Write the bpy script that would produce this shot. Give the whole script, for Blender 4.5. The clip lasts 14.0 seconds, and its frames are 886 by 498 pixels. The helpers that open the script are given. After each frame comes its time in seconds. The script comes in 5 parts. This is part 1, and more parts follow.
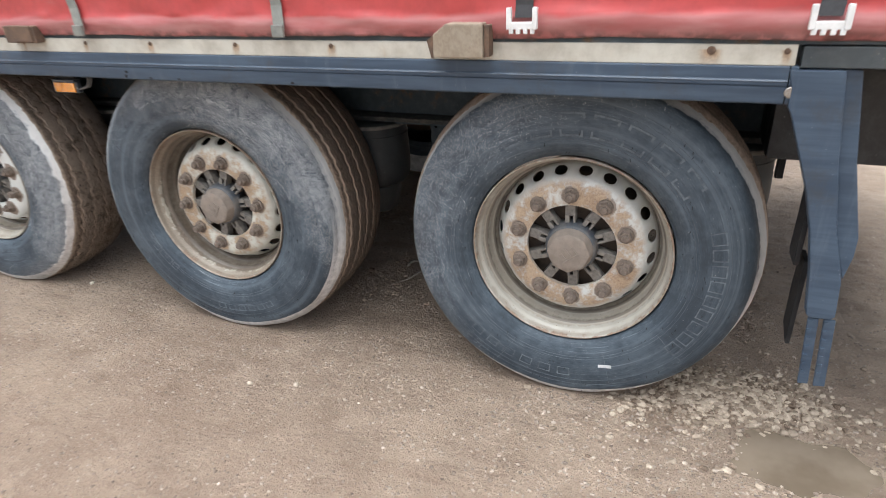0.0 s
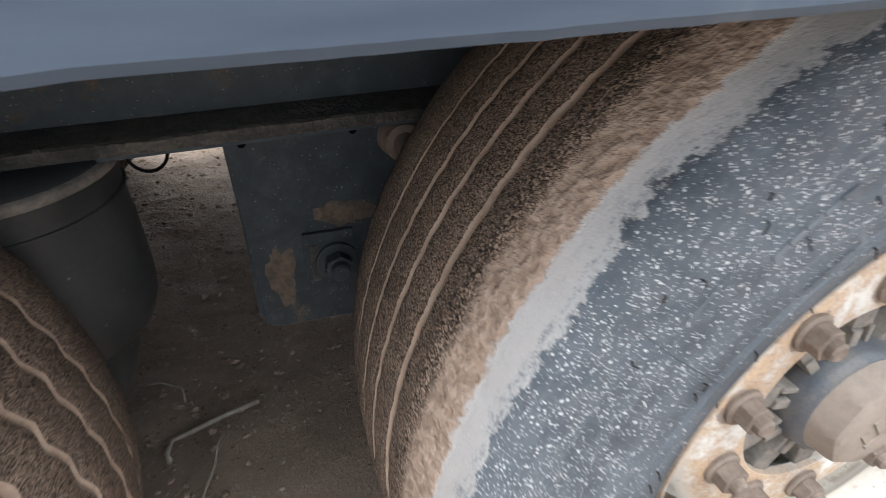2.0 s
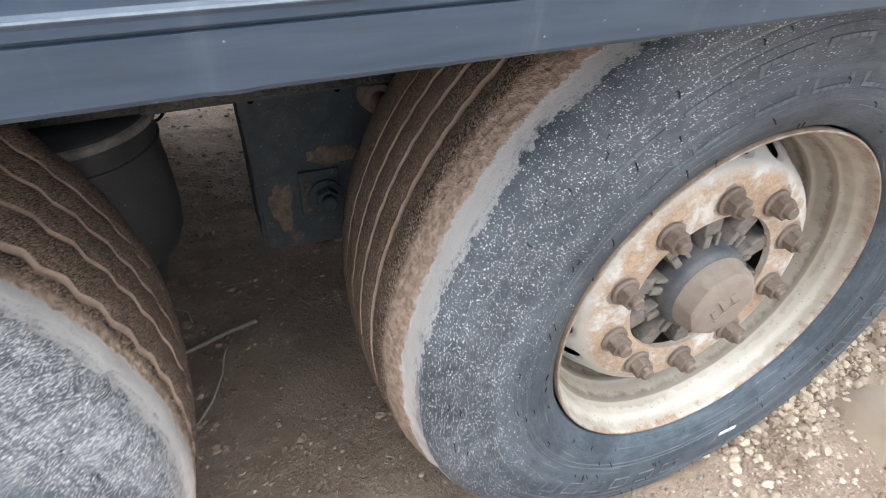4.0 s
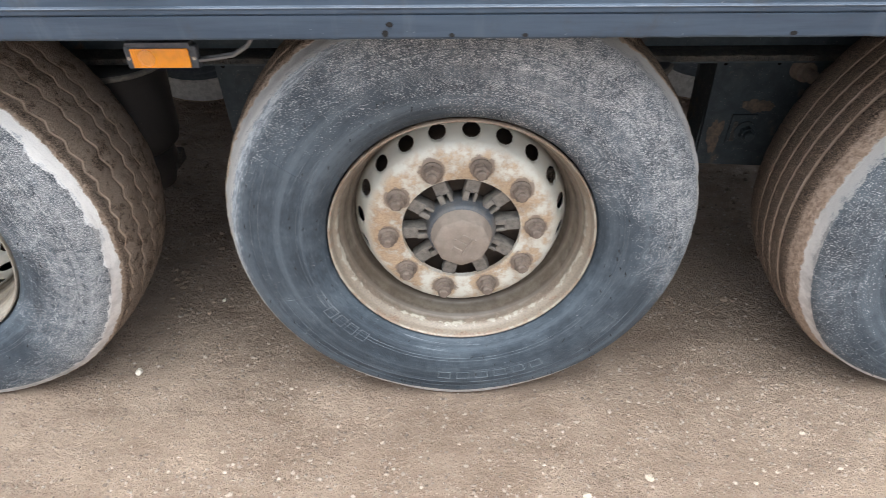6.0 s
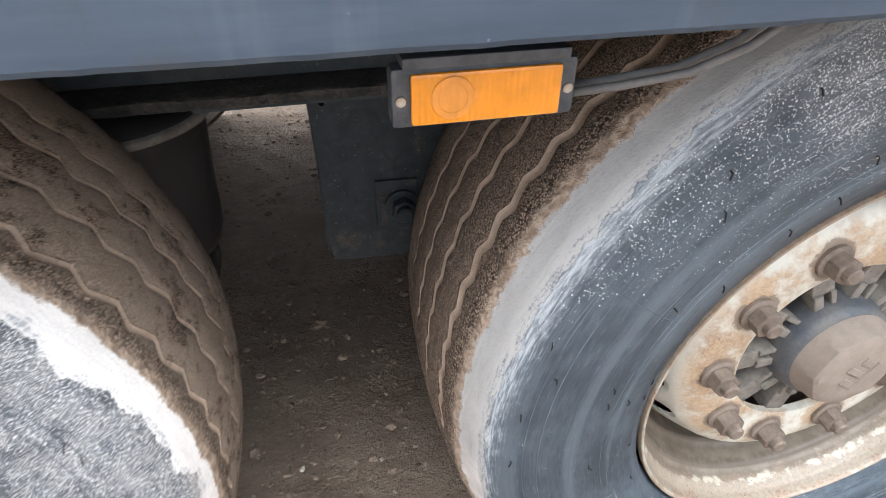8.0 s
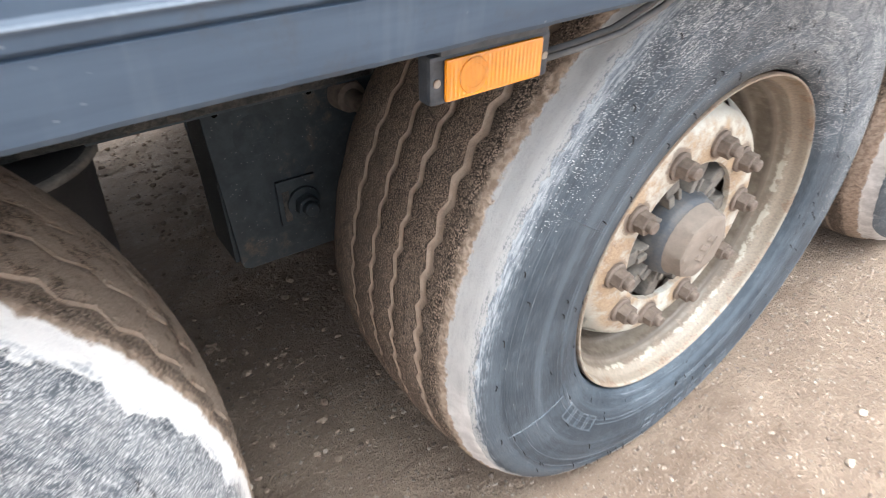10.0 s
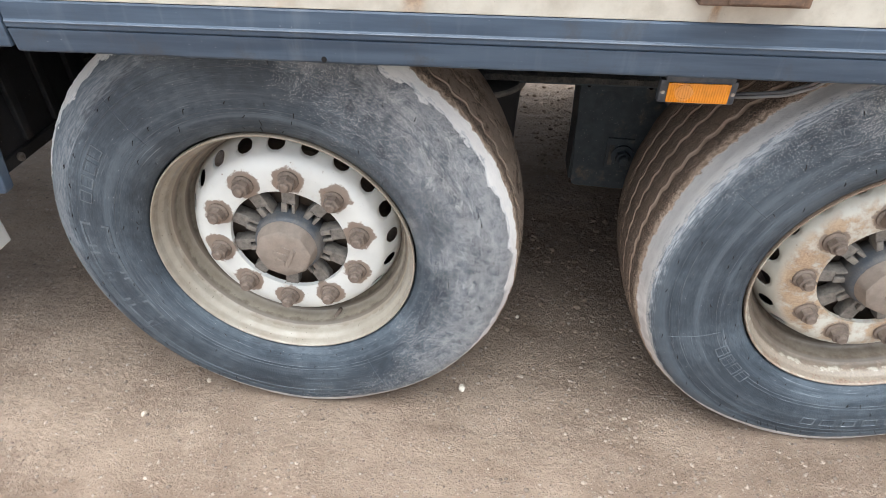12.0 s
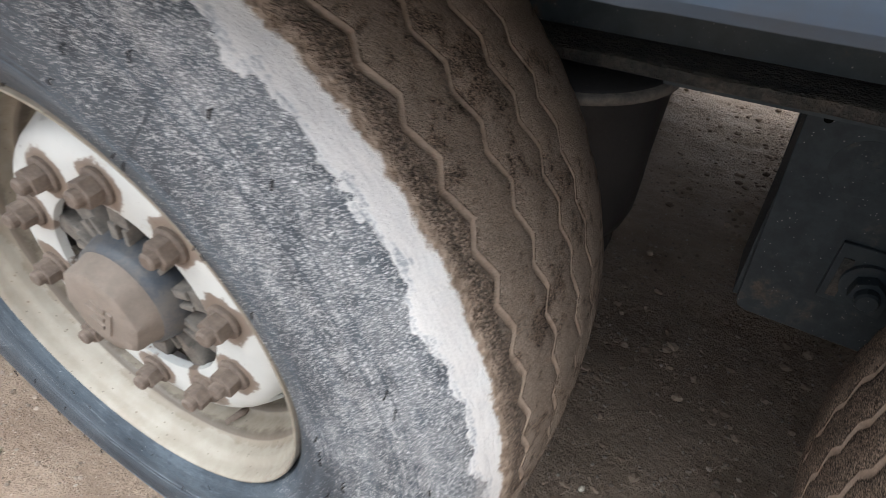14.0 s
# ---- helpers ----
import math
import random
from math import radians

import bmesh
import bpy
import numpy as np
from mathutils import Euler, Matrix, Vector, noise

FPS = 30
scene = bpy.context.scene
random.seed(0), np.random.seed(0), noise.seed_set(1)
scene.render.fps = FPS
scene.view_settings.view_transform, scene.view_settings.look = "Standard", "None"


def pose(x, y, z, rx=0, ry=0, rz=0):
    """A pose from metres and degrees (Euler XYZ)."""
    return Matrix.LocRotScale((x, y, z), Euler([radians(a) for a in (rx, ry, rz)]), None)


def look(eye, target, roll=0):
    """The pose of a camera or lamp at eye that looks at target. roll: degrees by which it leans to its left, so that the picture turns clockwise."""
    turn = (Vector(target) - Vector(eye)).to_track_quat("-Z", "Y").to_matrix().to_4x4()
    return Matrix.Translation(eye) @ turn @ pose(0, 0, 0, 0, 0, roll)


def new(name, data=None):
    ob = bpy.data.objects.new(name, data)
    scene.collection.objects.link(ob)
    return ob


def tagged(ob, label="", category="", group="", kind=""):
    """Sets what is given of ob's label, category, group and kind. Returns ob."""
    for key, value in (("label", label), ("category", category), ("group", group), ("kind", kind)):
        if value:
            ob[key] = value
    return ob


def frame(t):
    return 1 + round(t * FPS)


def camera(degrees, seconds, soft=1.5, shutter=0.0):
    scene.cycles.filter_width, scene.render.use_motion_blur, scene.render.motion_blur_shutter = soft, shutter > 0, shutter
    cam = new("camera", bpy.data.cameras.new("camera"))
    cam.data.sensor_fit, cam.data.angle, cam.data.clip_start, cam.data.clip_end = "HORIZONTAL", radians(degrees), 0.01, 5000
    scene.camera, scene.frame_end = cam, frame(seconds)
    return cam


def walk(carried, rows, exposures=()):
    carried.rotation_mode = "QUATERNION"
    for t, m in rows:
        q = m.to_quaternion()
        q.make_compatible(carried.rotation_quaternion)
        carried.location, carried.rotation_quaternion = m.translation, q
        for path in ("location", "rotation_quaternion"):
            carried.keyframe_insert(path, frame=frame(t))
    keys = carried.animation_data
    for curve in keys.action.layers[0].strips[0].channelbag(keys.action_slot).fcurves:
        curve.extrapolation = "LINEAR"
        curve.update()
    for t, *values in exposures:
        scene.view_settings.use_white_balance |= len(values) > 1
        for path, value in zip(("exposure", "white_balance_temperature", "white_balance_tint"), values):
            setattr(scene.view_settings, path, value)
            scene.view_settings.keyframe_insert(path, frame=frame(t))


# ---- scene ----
cam = camera(72.5, 14.0, soft=0.75, shutter=0.22)
PATH = [
    (0, (0.265, -1.649, 1.321), (-0.350, -0.154, 0.529), -2.6),
    (0.5, (-0.098, -1.294, 1.230), (-0.439, 0.218, 0.316), -2.0),
    (1, (-0.426, -1.000, 1.207), (-0.486, 0.545, 0.285), -1.7),
    (1.5, (-0.572, -0.689, 1.147), (-0.330, 0.818, 0.193), -1.4),
    (2, (-0.616, -0.290, 1.034), (-0.085, 1.117, 0.044), 0.7),
    (2.5, (-0.633, -0.167, 0.978), (0.008, 1.128, -0.095), 1.0),
    (2.7, (-0.632, -0.164, 0.977), (0.021, 1.092, -0.135), 1.1),
    (4.8, (-0.849, -0.874, 1.286), (-0.414, 0.494, 0.200), 1.5),
    (5, (-0.917, -0.968, 1.306), (-0.564, 0.426, 0.222), 0.3),
    (5.5, (-1.137, -1.092, 1.301), (-1.063, 0.346, 0.222), -0.3),
    (6, (-1.348, -1.105, 1.308), (-1.353, 0.325, 0.215), -0.4),
    (6.5, (-1.568, -0.954, 1.258), (-1.593, 0.517, 0.220), -0.7),
    (7, (-1.822, -0.781, 1.195), (-1.813, 0.698, 0.169), -1.2),
    (7.2, (-1.896, -0.713, 1.180), (-1.862, 0.762, 0.149), -0.8),
    (9.3, (-1.990, -0.173, 0.969), (-1.160, 0.993, -0.122), 0.7),
    (9.5, (-2.013, -0.203, 0.987), (-1.172, 0.957, -0.102), 0.6),
    (10, (-2.154, -0.433, 1.114), (-1.298, 0.724, 0.032), 0.6),
    (10.5, (-2.266, -0.663, 1.242), (-1.535, 0.573, 0.157), 0.8),
    (11, (-2.237, -0.788, 1.256), (-1.865, 0.590, 0.160), 0.6),
    (11.5, (-2.253, -0.970, 1.294), (-2.157, 0.443, 0.183), 0.7),
    (12, (-2.173, -1.052, 1.348), (-2.296, 0.360, 0.239), 0.4),
    (12.5, (-2.004, -1.008, 1.327), (-2.352, 0.362, 0.212), 0.5),
    (13, (-2.034, -0.788, 1.257), (-2.533, 0.536, 0.145), 0.5),
    (13.5, (-2.050, -0.525, 1.141), (-2.622, 0.760, 0.017), 0.7),
    (14, (-2.016, -0.288, 1.037), (-2.677, 0.947, -0.123), 1.0),
]
walk(cam, [(t, look(eye, target, roll)) for t, eye, target, roll in PATH], exposures=[(0.0, 1.72), (0.5, 1.78), (1.0, 1.95), (1.5, 2.24), (2.0, 2.56), (2.5, 3.05), (2.7, 3.05), (4.8, 2.06), (6.0, 2.08), (6.5, 2.12), (7.2, 2.08), (9.3, 3.20), (9.6, 3.10), (10.2, 2.40), (11.0, 2.00), (11.5, 2.07), (12.5, 2.08), (13.0, 2.12), (13.5, 2.00), (14.0, 2.03)])

# ---- light: an overcast day ----
world = bpy.data.worlds.new("overcast")
scene.world = world
world.use_nodes = True
wn, wl = world.node_tree.nodes, world.node_tree.links
sky = wn.new("ShaderNodeTexSky")
sky.sky_type, sky.sun_disc = "NISHITA", False
sky.sun_elevation, sky.sun_rotation = radians(87), radians(195)
sky.air_density, sky.dust_density, sky.ozone_density = 1.0, 6.0, 1.0
grey = wn.new("ShaderNodeHueSaturation")
grey.inputs["Saturation"].default_value = 0.27
wl.new(sky.outputs[0], grey.inputs["Color"])
cool = wn.new("ShaderNodeMix")
cool.data_type, cool.blend_type = "RGBA", "MULTIPLY"
cool.inputs[0].default_value = 1.0
cool.inputs[7].default_value = (0.968, 1.0, 1.038, 1.0)
wl.new(grey.outputs[0], cool.inputs[6])
wl.new(cool.outputs[2], wn["Background"].inputs["Color"])
wn["Background"].inputs["Strength"].default_value = 0.115
sun_data = bpy.data.lights.new("sun", "SUN")
sun_data.energy, sun_data.angle, sun_data.color = 1.2, radians(80), (0.92, 0.978, 1.0)
sun = new("sun", sun_data)
sun.matrix_world = look((-1.08, -0.30, 5.6), (-1.0, 0.0, 0.0))


# ---- node helpers ----
class Graph:
    """A material's nodes, with short calls that return sockets."""

    def __init__(self, name):
        self.mat = bpy.data.materials.new(name)
        self.mat.use_nodes = True
        self.tree = self.mat.node_tree
        self.bsdf = self.tree.nodes["Principled BSDF"]
        self.coord = self.tree.nodes.new("ShaderNodeTexCoord").outputs["Object"]

    def put(self, value, socket):
        if isinstance(value, bpy.types.NodeSocket):
            self.tree.links.new(value, socket)
        elif isinstance(value, tuple) and len(value) == 3 and len(socket.default_value) == 4:
            socket.default_value = (*value, 1.0)
        else:
            socket.default_value = value

    def moved(self, at=(0, 0, 0), scale=(1, 1, 1), vector=None):
        n = self.tree.nodes.new("ShaderNodeMapping")
        self.put(vector or self.coord, n.inputs["Vector"])
        n.inputs["Location"].default_value, n.inputs["Scale"].default_value = at, scale
        return n.outputs[0]

    def noise(self, scale, detail=3.0, rough=0.55, vector=None, warp=0.0):
        n = self.tree.nodes.new("ShaderNodeTexNoise")
        self.put(vector or self.coord, n.inputs["Vector"])
        n.inputs["Scale"].default_value, n.inputs["Detail"].default_value = scale, detail
        n.inputs["Roughness"].default_value, n.inputs["Distortion"].default_value = rough, warp
        return n.outputs["Fac"]

    def cells(self, scale, out="Distance", vector=None, feature="F1"):
        n = self.tree.nodes.new("ShaderNodeTexVoronoi")
        n.feature = feature
        self.put(vector or self.coord, n.inputs["Vector"])
        n.inputs["Scale"].default_value = scale
        return n.outputs[out]

    def warped(self, scale, much, vector=None):
        n = self.tree.nodes.new("ShaderNodeTexNoise")
        self.put(vector or self.coord, n.inputs["Vector"])
        n.inputs["Scale"].default_value, n.inputs["Detail"].default_value = scale, 2.0
        m = self.tree.nodes.new("ShaderNodeVectorMath")
        m.operation = "MULTIPLY_ADD"
        self.put(n.outputs["Color"], m.inputs[0])
        m.inputs[1].default_value = (much, much, much)
        self.put(vector or self.coord, m.inputs[2])
        return m.outputs[0]

    def math(self, op, a, b=0.0, clamp=False):
        n = self.tree.nodes.new("ShaderNodeMath")
        n.operation, n.use_clamp = op, clamp
        self.put(a, n.inputs[0]), self.put(b, n.inputs[1])
        return n.outputs[0]

    def step(self, value, low, high, a=0.0, b=1.0):
        n = self.tree.nodes.new("ShaderNodeMapRange")
        n.interpolation_type = "SMOOTHSTEP"
        self.put(value, n.inputs[0])
        for i, v in enumerate((low, high, a, b)):
            self.put(v, n.inputs[i + 1])
        return n.outputs[0]

    def mix(self, fac, a, b):
        n = self.tree.nodes.new("ShaderNodeMix")
        n.data_type = "RGBA"
        self.put(fac, n.inputs[0]), self.put(a, n.inputs[6]), self.put(b, n.inputs[7])
        return n.outputs[2]

    def xyz(self, vector=None):
        n = self.tree.nodes.new("ShaderNodeSeparateXYZ")
        self.put(vector or self.coord, n.inputs[0])
        return n.outputs

    def attr(self, name):
        n = self.tree.nodes.new("ShaderNodeAttribute")
        n.attribute_name = name
        return n.outputs["Fac"]

    def bump(self, height, strength, distance, normal=None):
        n = self.tree.nodes.new("ShaderNodeBump")
        n.inputs["Strength"].default_value, n.inputs["Distance"].default_value = strength, distance
        self.put(height, n.inputs["Height"])
        if normal:
            self.put(normal, n.inputs["Normal"])
        return n.outputs[0]

    def done(self, colour, rough=0.6, metal=0.0, normal=None, spec=0.5):
        self.put(colour, self.bsdf.inputs["Base Color"])
        self.put(rough, self.bsdf.inputs["Roughness"])
        self.put(metal, self.bsdf.inputs["Metallic"])
        self.put(spec, self.bsdf.inputs["Specular IOR Level"])
        if normal:
            self.put(normal, self.bsdf.inputs["Normal"])
        return self.mat


# ---- materials ----
HUB_Z, NUT_R = 0.505, 0.1675


def tyre_material(name, seed, edge, scuff, wear, narrow, shoulder_mud, density=0.5, rubber=0.75, lobes=0.022, sipes=0.0, caked=0.1, start=0.05, chalk=1.0, lean=0.0145, steep=3.5, swing=((1.0, 0.0), 0.0), rub_sheen=None, grit=1.0):
    """Dusty rubber: sidewall flecked towards the direction scuff (x, z), shoulder abraded pale, widest towards wear, muddy tread."""
    g = Graph(name)
    x, y, z = g.xyz()
    r = g.math("SQRT", g.math("ADD", g.math("MULTIPLY", x, x), g.math("MULTIPLY", z, z)))
    at = g.moved((seed, seed * 0.7, -seed))

    def toward(way):
        return g.math("DIVIDE", g.math("ADD", g.math("MULTIPLY", x, way[0]), g.math("MULTIPLY", z, way[1])), r)

    def off(value, much):
        return g.math("MULTIPLY", g.math("SUBTRACT", value, 0.5), much)

    big, mid, lobe = g.noise(7.0, 3.0, 0.6, at), g.noise(38.0, 4.0, 0.62, at), g.noise(17.0, 3.0, 0.6, at)
    fine, edge_noise = g.noise(420.0, 3.0, 0.65, at), g.noise(90.0, 4.0, 0.7, at)
    # concentric scuffs: noise drawn out round the axle
    turn = g.math("ARCTAN2", x, z)
    v = g.tree.nodes.new("ShaderNodeCombineXYZ")
    g.put(g.math("MULTIPLY", r, 60.0), v.inputs[0]), g.put(g.math("MULTIPLY", turn, 3.0), v.inputs[1]), g.put(seed, v.inputs[2])
    lines = g.noise(6.0, 4.0, 0.7, v.outputs[0])
    # sidewall: blue-grey rubber under dust
    dust = g.step(g.math("ADD", g.math("MULTIPLY", big, 0.7), g.math("ADD", g.math("MULTIPLY", mid, 0.35), g.math("MULTIPLY", lines, 0.25))), 0.5, 0.82)
    side = g.mix(dust, (0.032, 0.045, 0.059), (0.074, 0.097, 0.119))
    side = g.mix(g.step(lines, 0.45, 0.34, 0.0, 0.5), side, (0.024, 0.032, 0.044))
    side = g.mix(g.step(lines, 0.58, 0.72, 0.0, 0.40), side, (0.17, 0.19, 0.22))
    # broad soft rings left by moulding and rubbing kerbs
    rings = g.tree.nodes.new("ShaderNodeCombineXYZ")
    g.put(g.math("MULTIPLY", r, 42.0), rings.inputs[0]), g.put(g.math("MULTIPLY", turn, 0.35), rings.inputs[1]), g.put(seed * 2.0, rings.inputs[2])
    ring_tone = g.noise(1.0, 3.0, 0.6, rings.outputs[0])
    side = g.mix(g.step(ring_tone, 0.50, 0.70, 0.0, 0.55), side, (0.105, 0.132, 0.158))
    side = g.mix(g.step(ring_tone, 0.46, 0.32, 0.0, 0.45), side, (0.026, 0.036, 0.048))
    # long pale scratches round the sidewall
    w = g.tree.nodes.new("ShaderNodeCombineXYZ")
    g.put(g.math("ADD", g.math("MULTIPLY", r, 190.0), g.math("MULTIPLY", turn, 2.2)), w.inputs[0]), g.put(g.math("MULTIPLY", turn, 0.55), w.inputs[1]), g.put(seed + 3.0, w.inputs[2])
    scratches = g.math("MULTIPLY", g.step(g.noise(2.2, 2.0, 0.5, w.outputs[0]), 0.665, 0.70), g.step(big, 0.46, 0.60, 0.05, 0.6))
    side = g.mix(scratches, side, (0.27, 0.30, 0.33))
    # fine pale flecks where grit has been flung and rubbed
    reach = g.step(g.math("ADD", g.math("ADD", toward(scuff), off(big, 1.3)), g.math("MULTIPLY", g.math("SUBTRACT", r, 0.42), steep)), start, start + 1.35)
    smear = g.noise(46.0, 4.0, 0.65, at)
    thick = g.math("MULTIPLY", reach, g.step(smear, 0.30, 0.66, 0.45, 1.0))
    dots = None
    for scale, size, share in ((150.0, 0.19, 0.10 * grit), (270.0, 0.28, 0.42 * grit), (460.0, 0.36, 0.95), (760.0, 0.43, 1.3 / grit)):
        where = g.warped(500.0, 0.0010, g.moved((seed + scale, seed * 0.7, -seed), (1, 1, 1)))
        chance, radius, _ = g.xyz(g.cells(scale, "Color", where))
        keep = g.step(g.math("SUBTRACT", g.math("MULTIPLY", thick, (0.20 + 0.45 * density) * share), chance), 0.0, 0.06)
        spot = g.step(g.math("SUBTRACT", g.cells(scale, "Distance", where), g.math("MULTIPLY", g.math("ADD", radius, 0.35), size)), -0.10, 0.03, 1.0, 0.0)
        spot = g.math("MULTIPLY", spot, keep)
        dots = spot if dots is None else g.math("MAXIMUM", dots, spot)
    flecks = dots
    side = g.mix(g.math("MULTIPLY", g.math("POWER", thick, 2.0), min(0.62, 0.36 * density)), side, (0.34, 0.355, 0.37))
    side = g.mix(g.math("MULTIPLY", flecks, 0.95), side, (0.76, 0.775, 0.785))
    chip = g.math("MULTIPLY", g.step(g.cells(120.0, vector=at), 0.05, 0.10, 1.0, 0.0), g.step(mid, 0.5, 0.6))
    side = g.mix(chip, side, (0.45, 0.45, 0.45))
    # abraded shoulder band with a broken inner border
    outward = g.math("ADD", r, g.math("MULTIPLY", g.math("MAXIMUM", g.math("ADD", y, 0.044), 0.0), 0.33))
    ring = g.math("ADD", g.math("ADD", outward, off(lobe, lobes)), g.math("ADD", g.math("ADD", off(mid, 0.016), off(edge_noise, 0.016)), g.math("ADD", off(big, 0.018), g.math("MULTIPLY", toward(wear), lean))))
    if rub_sheen:
        # upper flank greyed in streaks thinning rimward: kerb rub (middle), dusty painted sheen (front)
        inner = g.math("ADD", g.math("ADD", outward, g.math("MULTIPLY", g.math("MAXIMUM", toward(rub_sheen[0]), 0.0), rub_sheen[1])), g.math("ADD", g.math("ADD", off(lines, 0.034), off(mid, 0.020)), off(edge_noise, 0.012)))
        side = g.mix(g.step(inner, 0.522, 0.548, 0.0, rub_sheen[2]), side, g.mix(g.step(lines, 0.40, 0.60), (0.20, 0.232, 0.265), (0.44, 0.475, 0.505)))
    band = g.step(ring, 0.5105 + narrow, 0.5117 + narrow)
    scratch = g.math("ADD", g.math("MULTIPLY", lines, 0.55), g.math("MULTIPLY", fine, 0.5))
    pale = g.mix(g.step(scratch, 0.40, 0.56), (0.21 * chalk, 0.225 * chalk, 0.24 * chalk), (0.45 * chalk, 0.45 * chalk, 0.442 * chalk))
    pale = g.mix(g.step(g.math("ADD", ring, off(lines, 0.012)), 0.5165 + narrow, 0.5195 + narrow, 0.0, 0.8), pale, (0.46 * chalk, 0.452 * chalk, 0.436 * chalk))
    side = g.mix(g.math("MULTIPLY", band, 0.95), side, pale)
    # thin chalky line all round where the shoulder scrubs
    scrub = g.step(g.math("ADD", outward, g.math("ADD", off(lobe, 0.004), g.math("ADD", off(edge_noise, 0.006), g.step(z, -0.475, -0.32, 0.0265, 0.0)))), 0.5074, 0.5088)
    side = g.mix(g.math("MULTIPLY", scrub, g.step(g.math("ADD", z, off(big, 0.3)), -0.20, 0.10, 0.88, 0.0)), side, g.mix(g.step(mid, 0.35, 0.65), (0.50, 0.475, 0.455), (0.70, 0.67, 0.645)))
    # tread: rubber crumbs in mud
    # mud reaches less far out on one side, where the scrubbed rubber stays bare
    bare = g.math("MULTIPLY", g.math("MAXIMUM", toward(swing[0]), 0.0), swing[1])
    q = g.math("SUBTRACT", g.math("MINIMUM", g.math("SUBTRACT", y, edge), g.math("MULTIPLY", g.math("SUBTRACT", r, 0.49), 3.0)), bare)
    qn = g.math("ADD", q, g.math("ADD", off(mid, 0.016), g.math("ADD", off(big, 0.024), off(edge_noise, 0.014))))
    clump = g.noise(60.0, 4.0, 0.65, at)
    coarse = g.step(qn, shoulder_mud + 0.012, shoulder_mud + 0.032, 1.0, 0.0)
    grain, tones = [], []
    for scale in (720.0, 440.0):
        where = g.warped(260.0, 0.006, at)
        grain.append(g.step(g.cells(scale, "Distance", where), 0.44, 0.70, 1.0, 0.0))
        tones.append(g.xyz(g.cells(scale, "Color", where))[0])

    def blend(a, b):
        n = g.tree.nodes.new("ShaderNodeMix")
        g.put(coarse, n.inputs[0]), g.put(a, n.inputs[2]), g.put(b, n.inputs[3])
        return n.outputs[0]

    crumb, tone = blend(*grain), blend(*tones)
    dark = g.step(g.math("ADD", g.math("ADD", tone, off(clump, 0.9)), g.math("MULTIPLY", coarse, -0.08)), rubber - 0.18, rubber + 0.10, 1.0, 0.0)
    lit = g.mix(dark, (0.46, 0.338, 0.252), (0.19, 0.139, 0.104))
    # near-black between the crumbs paints the shadows they cast
    tread = g.mix(crumb, (0.032, 0.025, 0.019), lit)
    cake = g.step(g.math("ADD", g.math("MULTIPLY", clump, 0.5), g.math("MULTIPLY", lobe, 0.5)), 0.66 - 0.36 * caked, 0.76 - 0.36 * caked, 0.0, 0.55 + 0.3 * caked)
    cake = g.math("MULTIPLY", cake, g.step(coarse, 0.2, 0.9, 1.0, 0.35))
    tread = g.mix(cake, tread, g.mix(g.step(fine, 0.35, 0.65), *(((0.29, 0.222, 0.168), (0.44, 0.345, 0.268)) if caked < 0.5 else ((0.34, 0.268, 0.208), (0.50, 0.40, 0.318)))))
    lump = g.noise(105.0, 3.0, 0.55, at)
    mudtone = g.mix(g.step(lump, 0.32, 0.68), *(((0.28, 0.206, 0.156), (0.43, 0.330, 0.258)) if caked < 0.2 else ((0.24, 0.178, 0.132), (0.42, 0.325, 0.25))))
    muddy = g.step(qn, shoulder_mud - 0.006, shoulder_mud + 0.008, 1.0, 0.0)
    tread = g.mix(muddy, tread, mudtone)
    groove = g.attr("groove")
    tread = g.mix(g.math("MULTIPLY", g.step(groove, 0.25, 0.6), 0.95 - 0.45 * caked), tread, g.mix(g.step(mid, 0.3, 0.7), (0.30, 0.220, 0.165), (0.43, 0.330, 0.255)))
    if sipes:
        nick = g.step(g.math("FRACT", g.math("MULTIPLY", turn, sipes / (2 * math.pi))), 0.10, 0.16, 1.0, 0.0)
        tread = g.mix(g.math("MULTIPLY", g.math("MULTIPLY", nick, g.math("MULTIPLY", g.step(groove, 0.12, 0.3), g.step(groove, 0.6, 0.9, 1.0, 0.0))), g.step(mid, 0.46, 0.5)), tread, (0.02, 0.016, 0.013))
    border = g.math("ADD", q, g.math("ADD", off(mid, 0.012), g.math("ADD", off(big, 0.010), off(edge_noise, 0.014))))
    on_tread = g.step(border, -0.001, 0.003)
    colour = g.mix(on_tread, side, tread)
    h_side = g.math("ADD", g.math("ADD", g.math("MULTIPLY", g.math("MULTIPLY", flecks, g.math("SUBTRACT", 1.0, band)), 0.4), g.math("MULTIPLY", fine, 0.2)), g.math("ADD", g.math("MULTIPLY", lines, 0.35), g.math("MULTIPLY", band, 0.5)))
    plain = g.math("SUBTRACT", 1.0, g.math("MAXIMUM", muddy, g.step(groove, 0.2, 0.5)))
    h_tread = g.math("ADD", g.math("MULTIPLY", crumb, g.math("MULTIPLY", plain, 2.2)), g.math("ADD", g.math("MULTIPLY", clump, g.step(muddy, 0.0, 1.0, 1.0, 0.35)), g.math("MULTIPLY", g.math("MULTIPLY", muddy, lump), 2.2)))
    n = g.tree.nodes.new("ShaderNodeMix")
    g.put(on_tread, n.inputs[0]), g.put(h_side, n.inputs[2]), g.put(h_tread, n.inputs[3])
    normal = g.bump(n.outputs[0], 1.0, 0.0032)
    return g.done(colour, g.step(on_tread, 0, 1, 0.55, 0.88), 0.0, normal, 0.4)


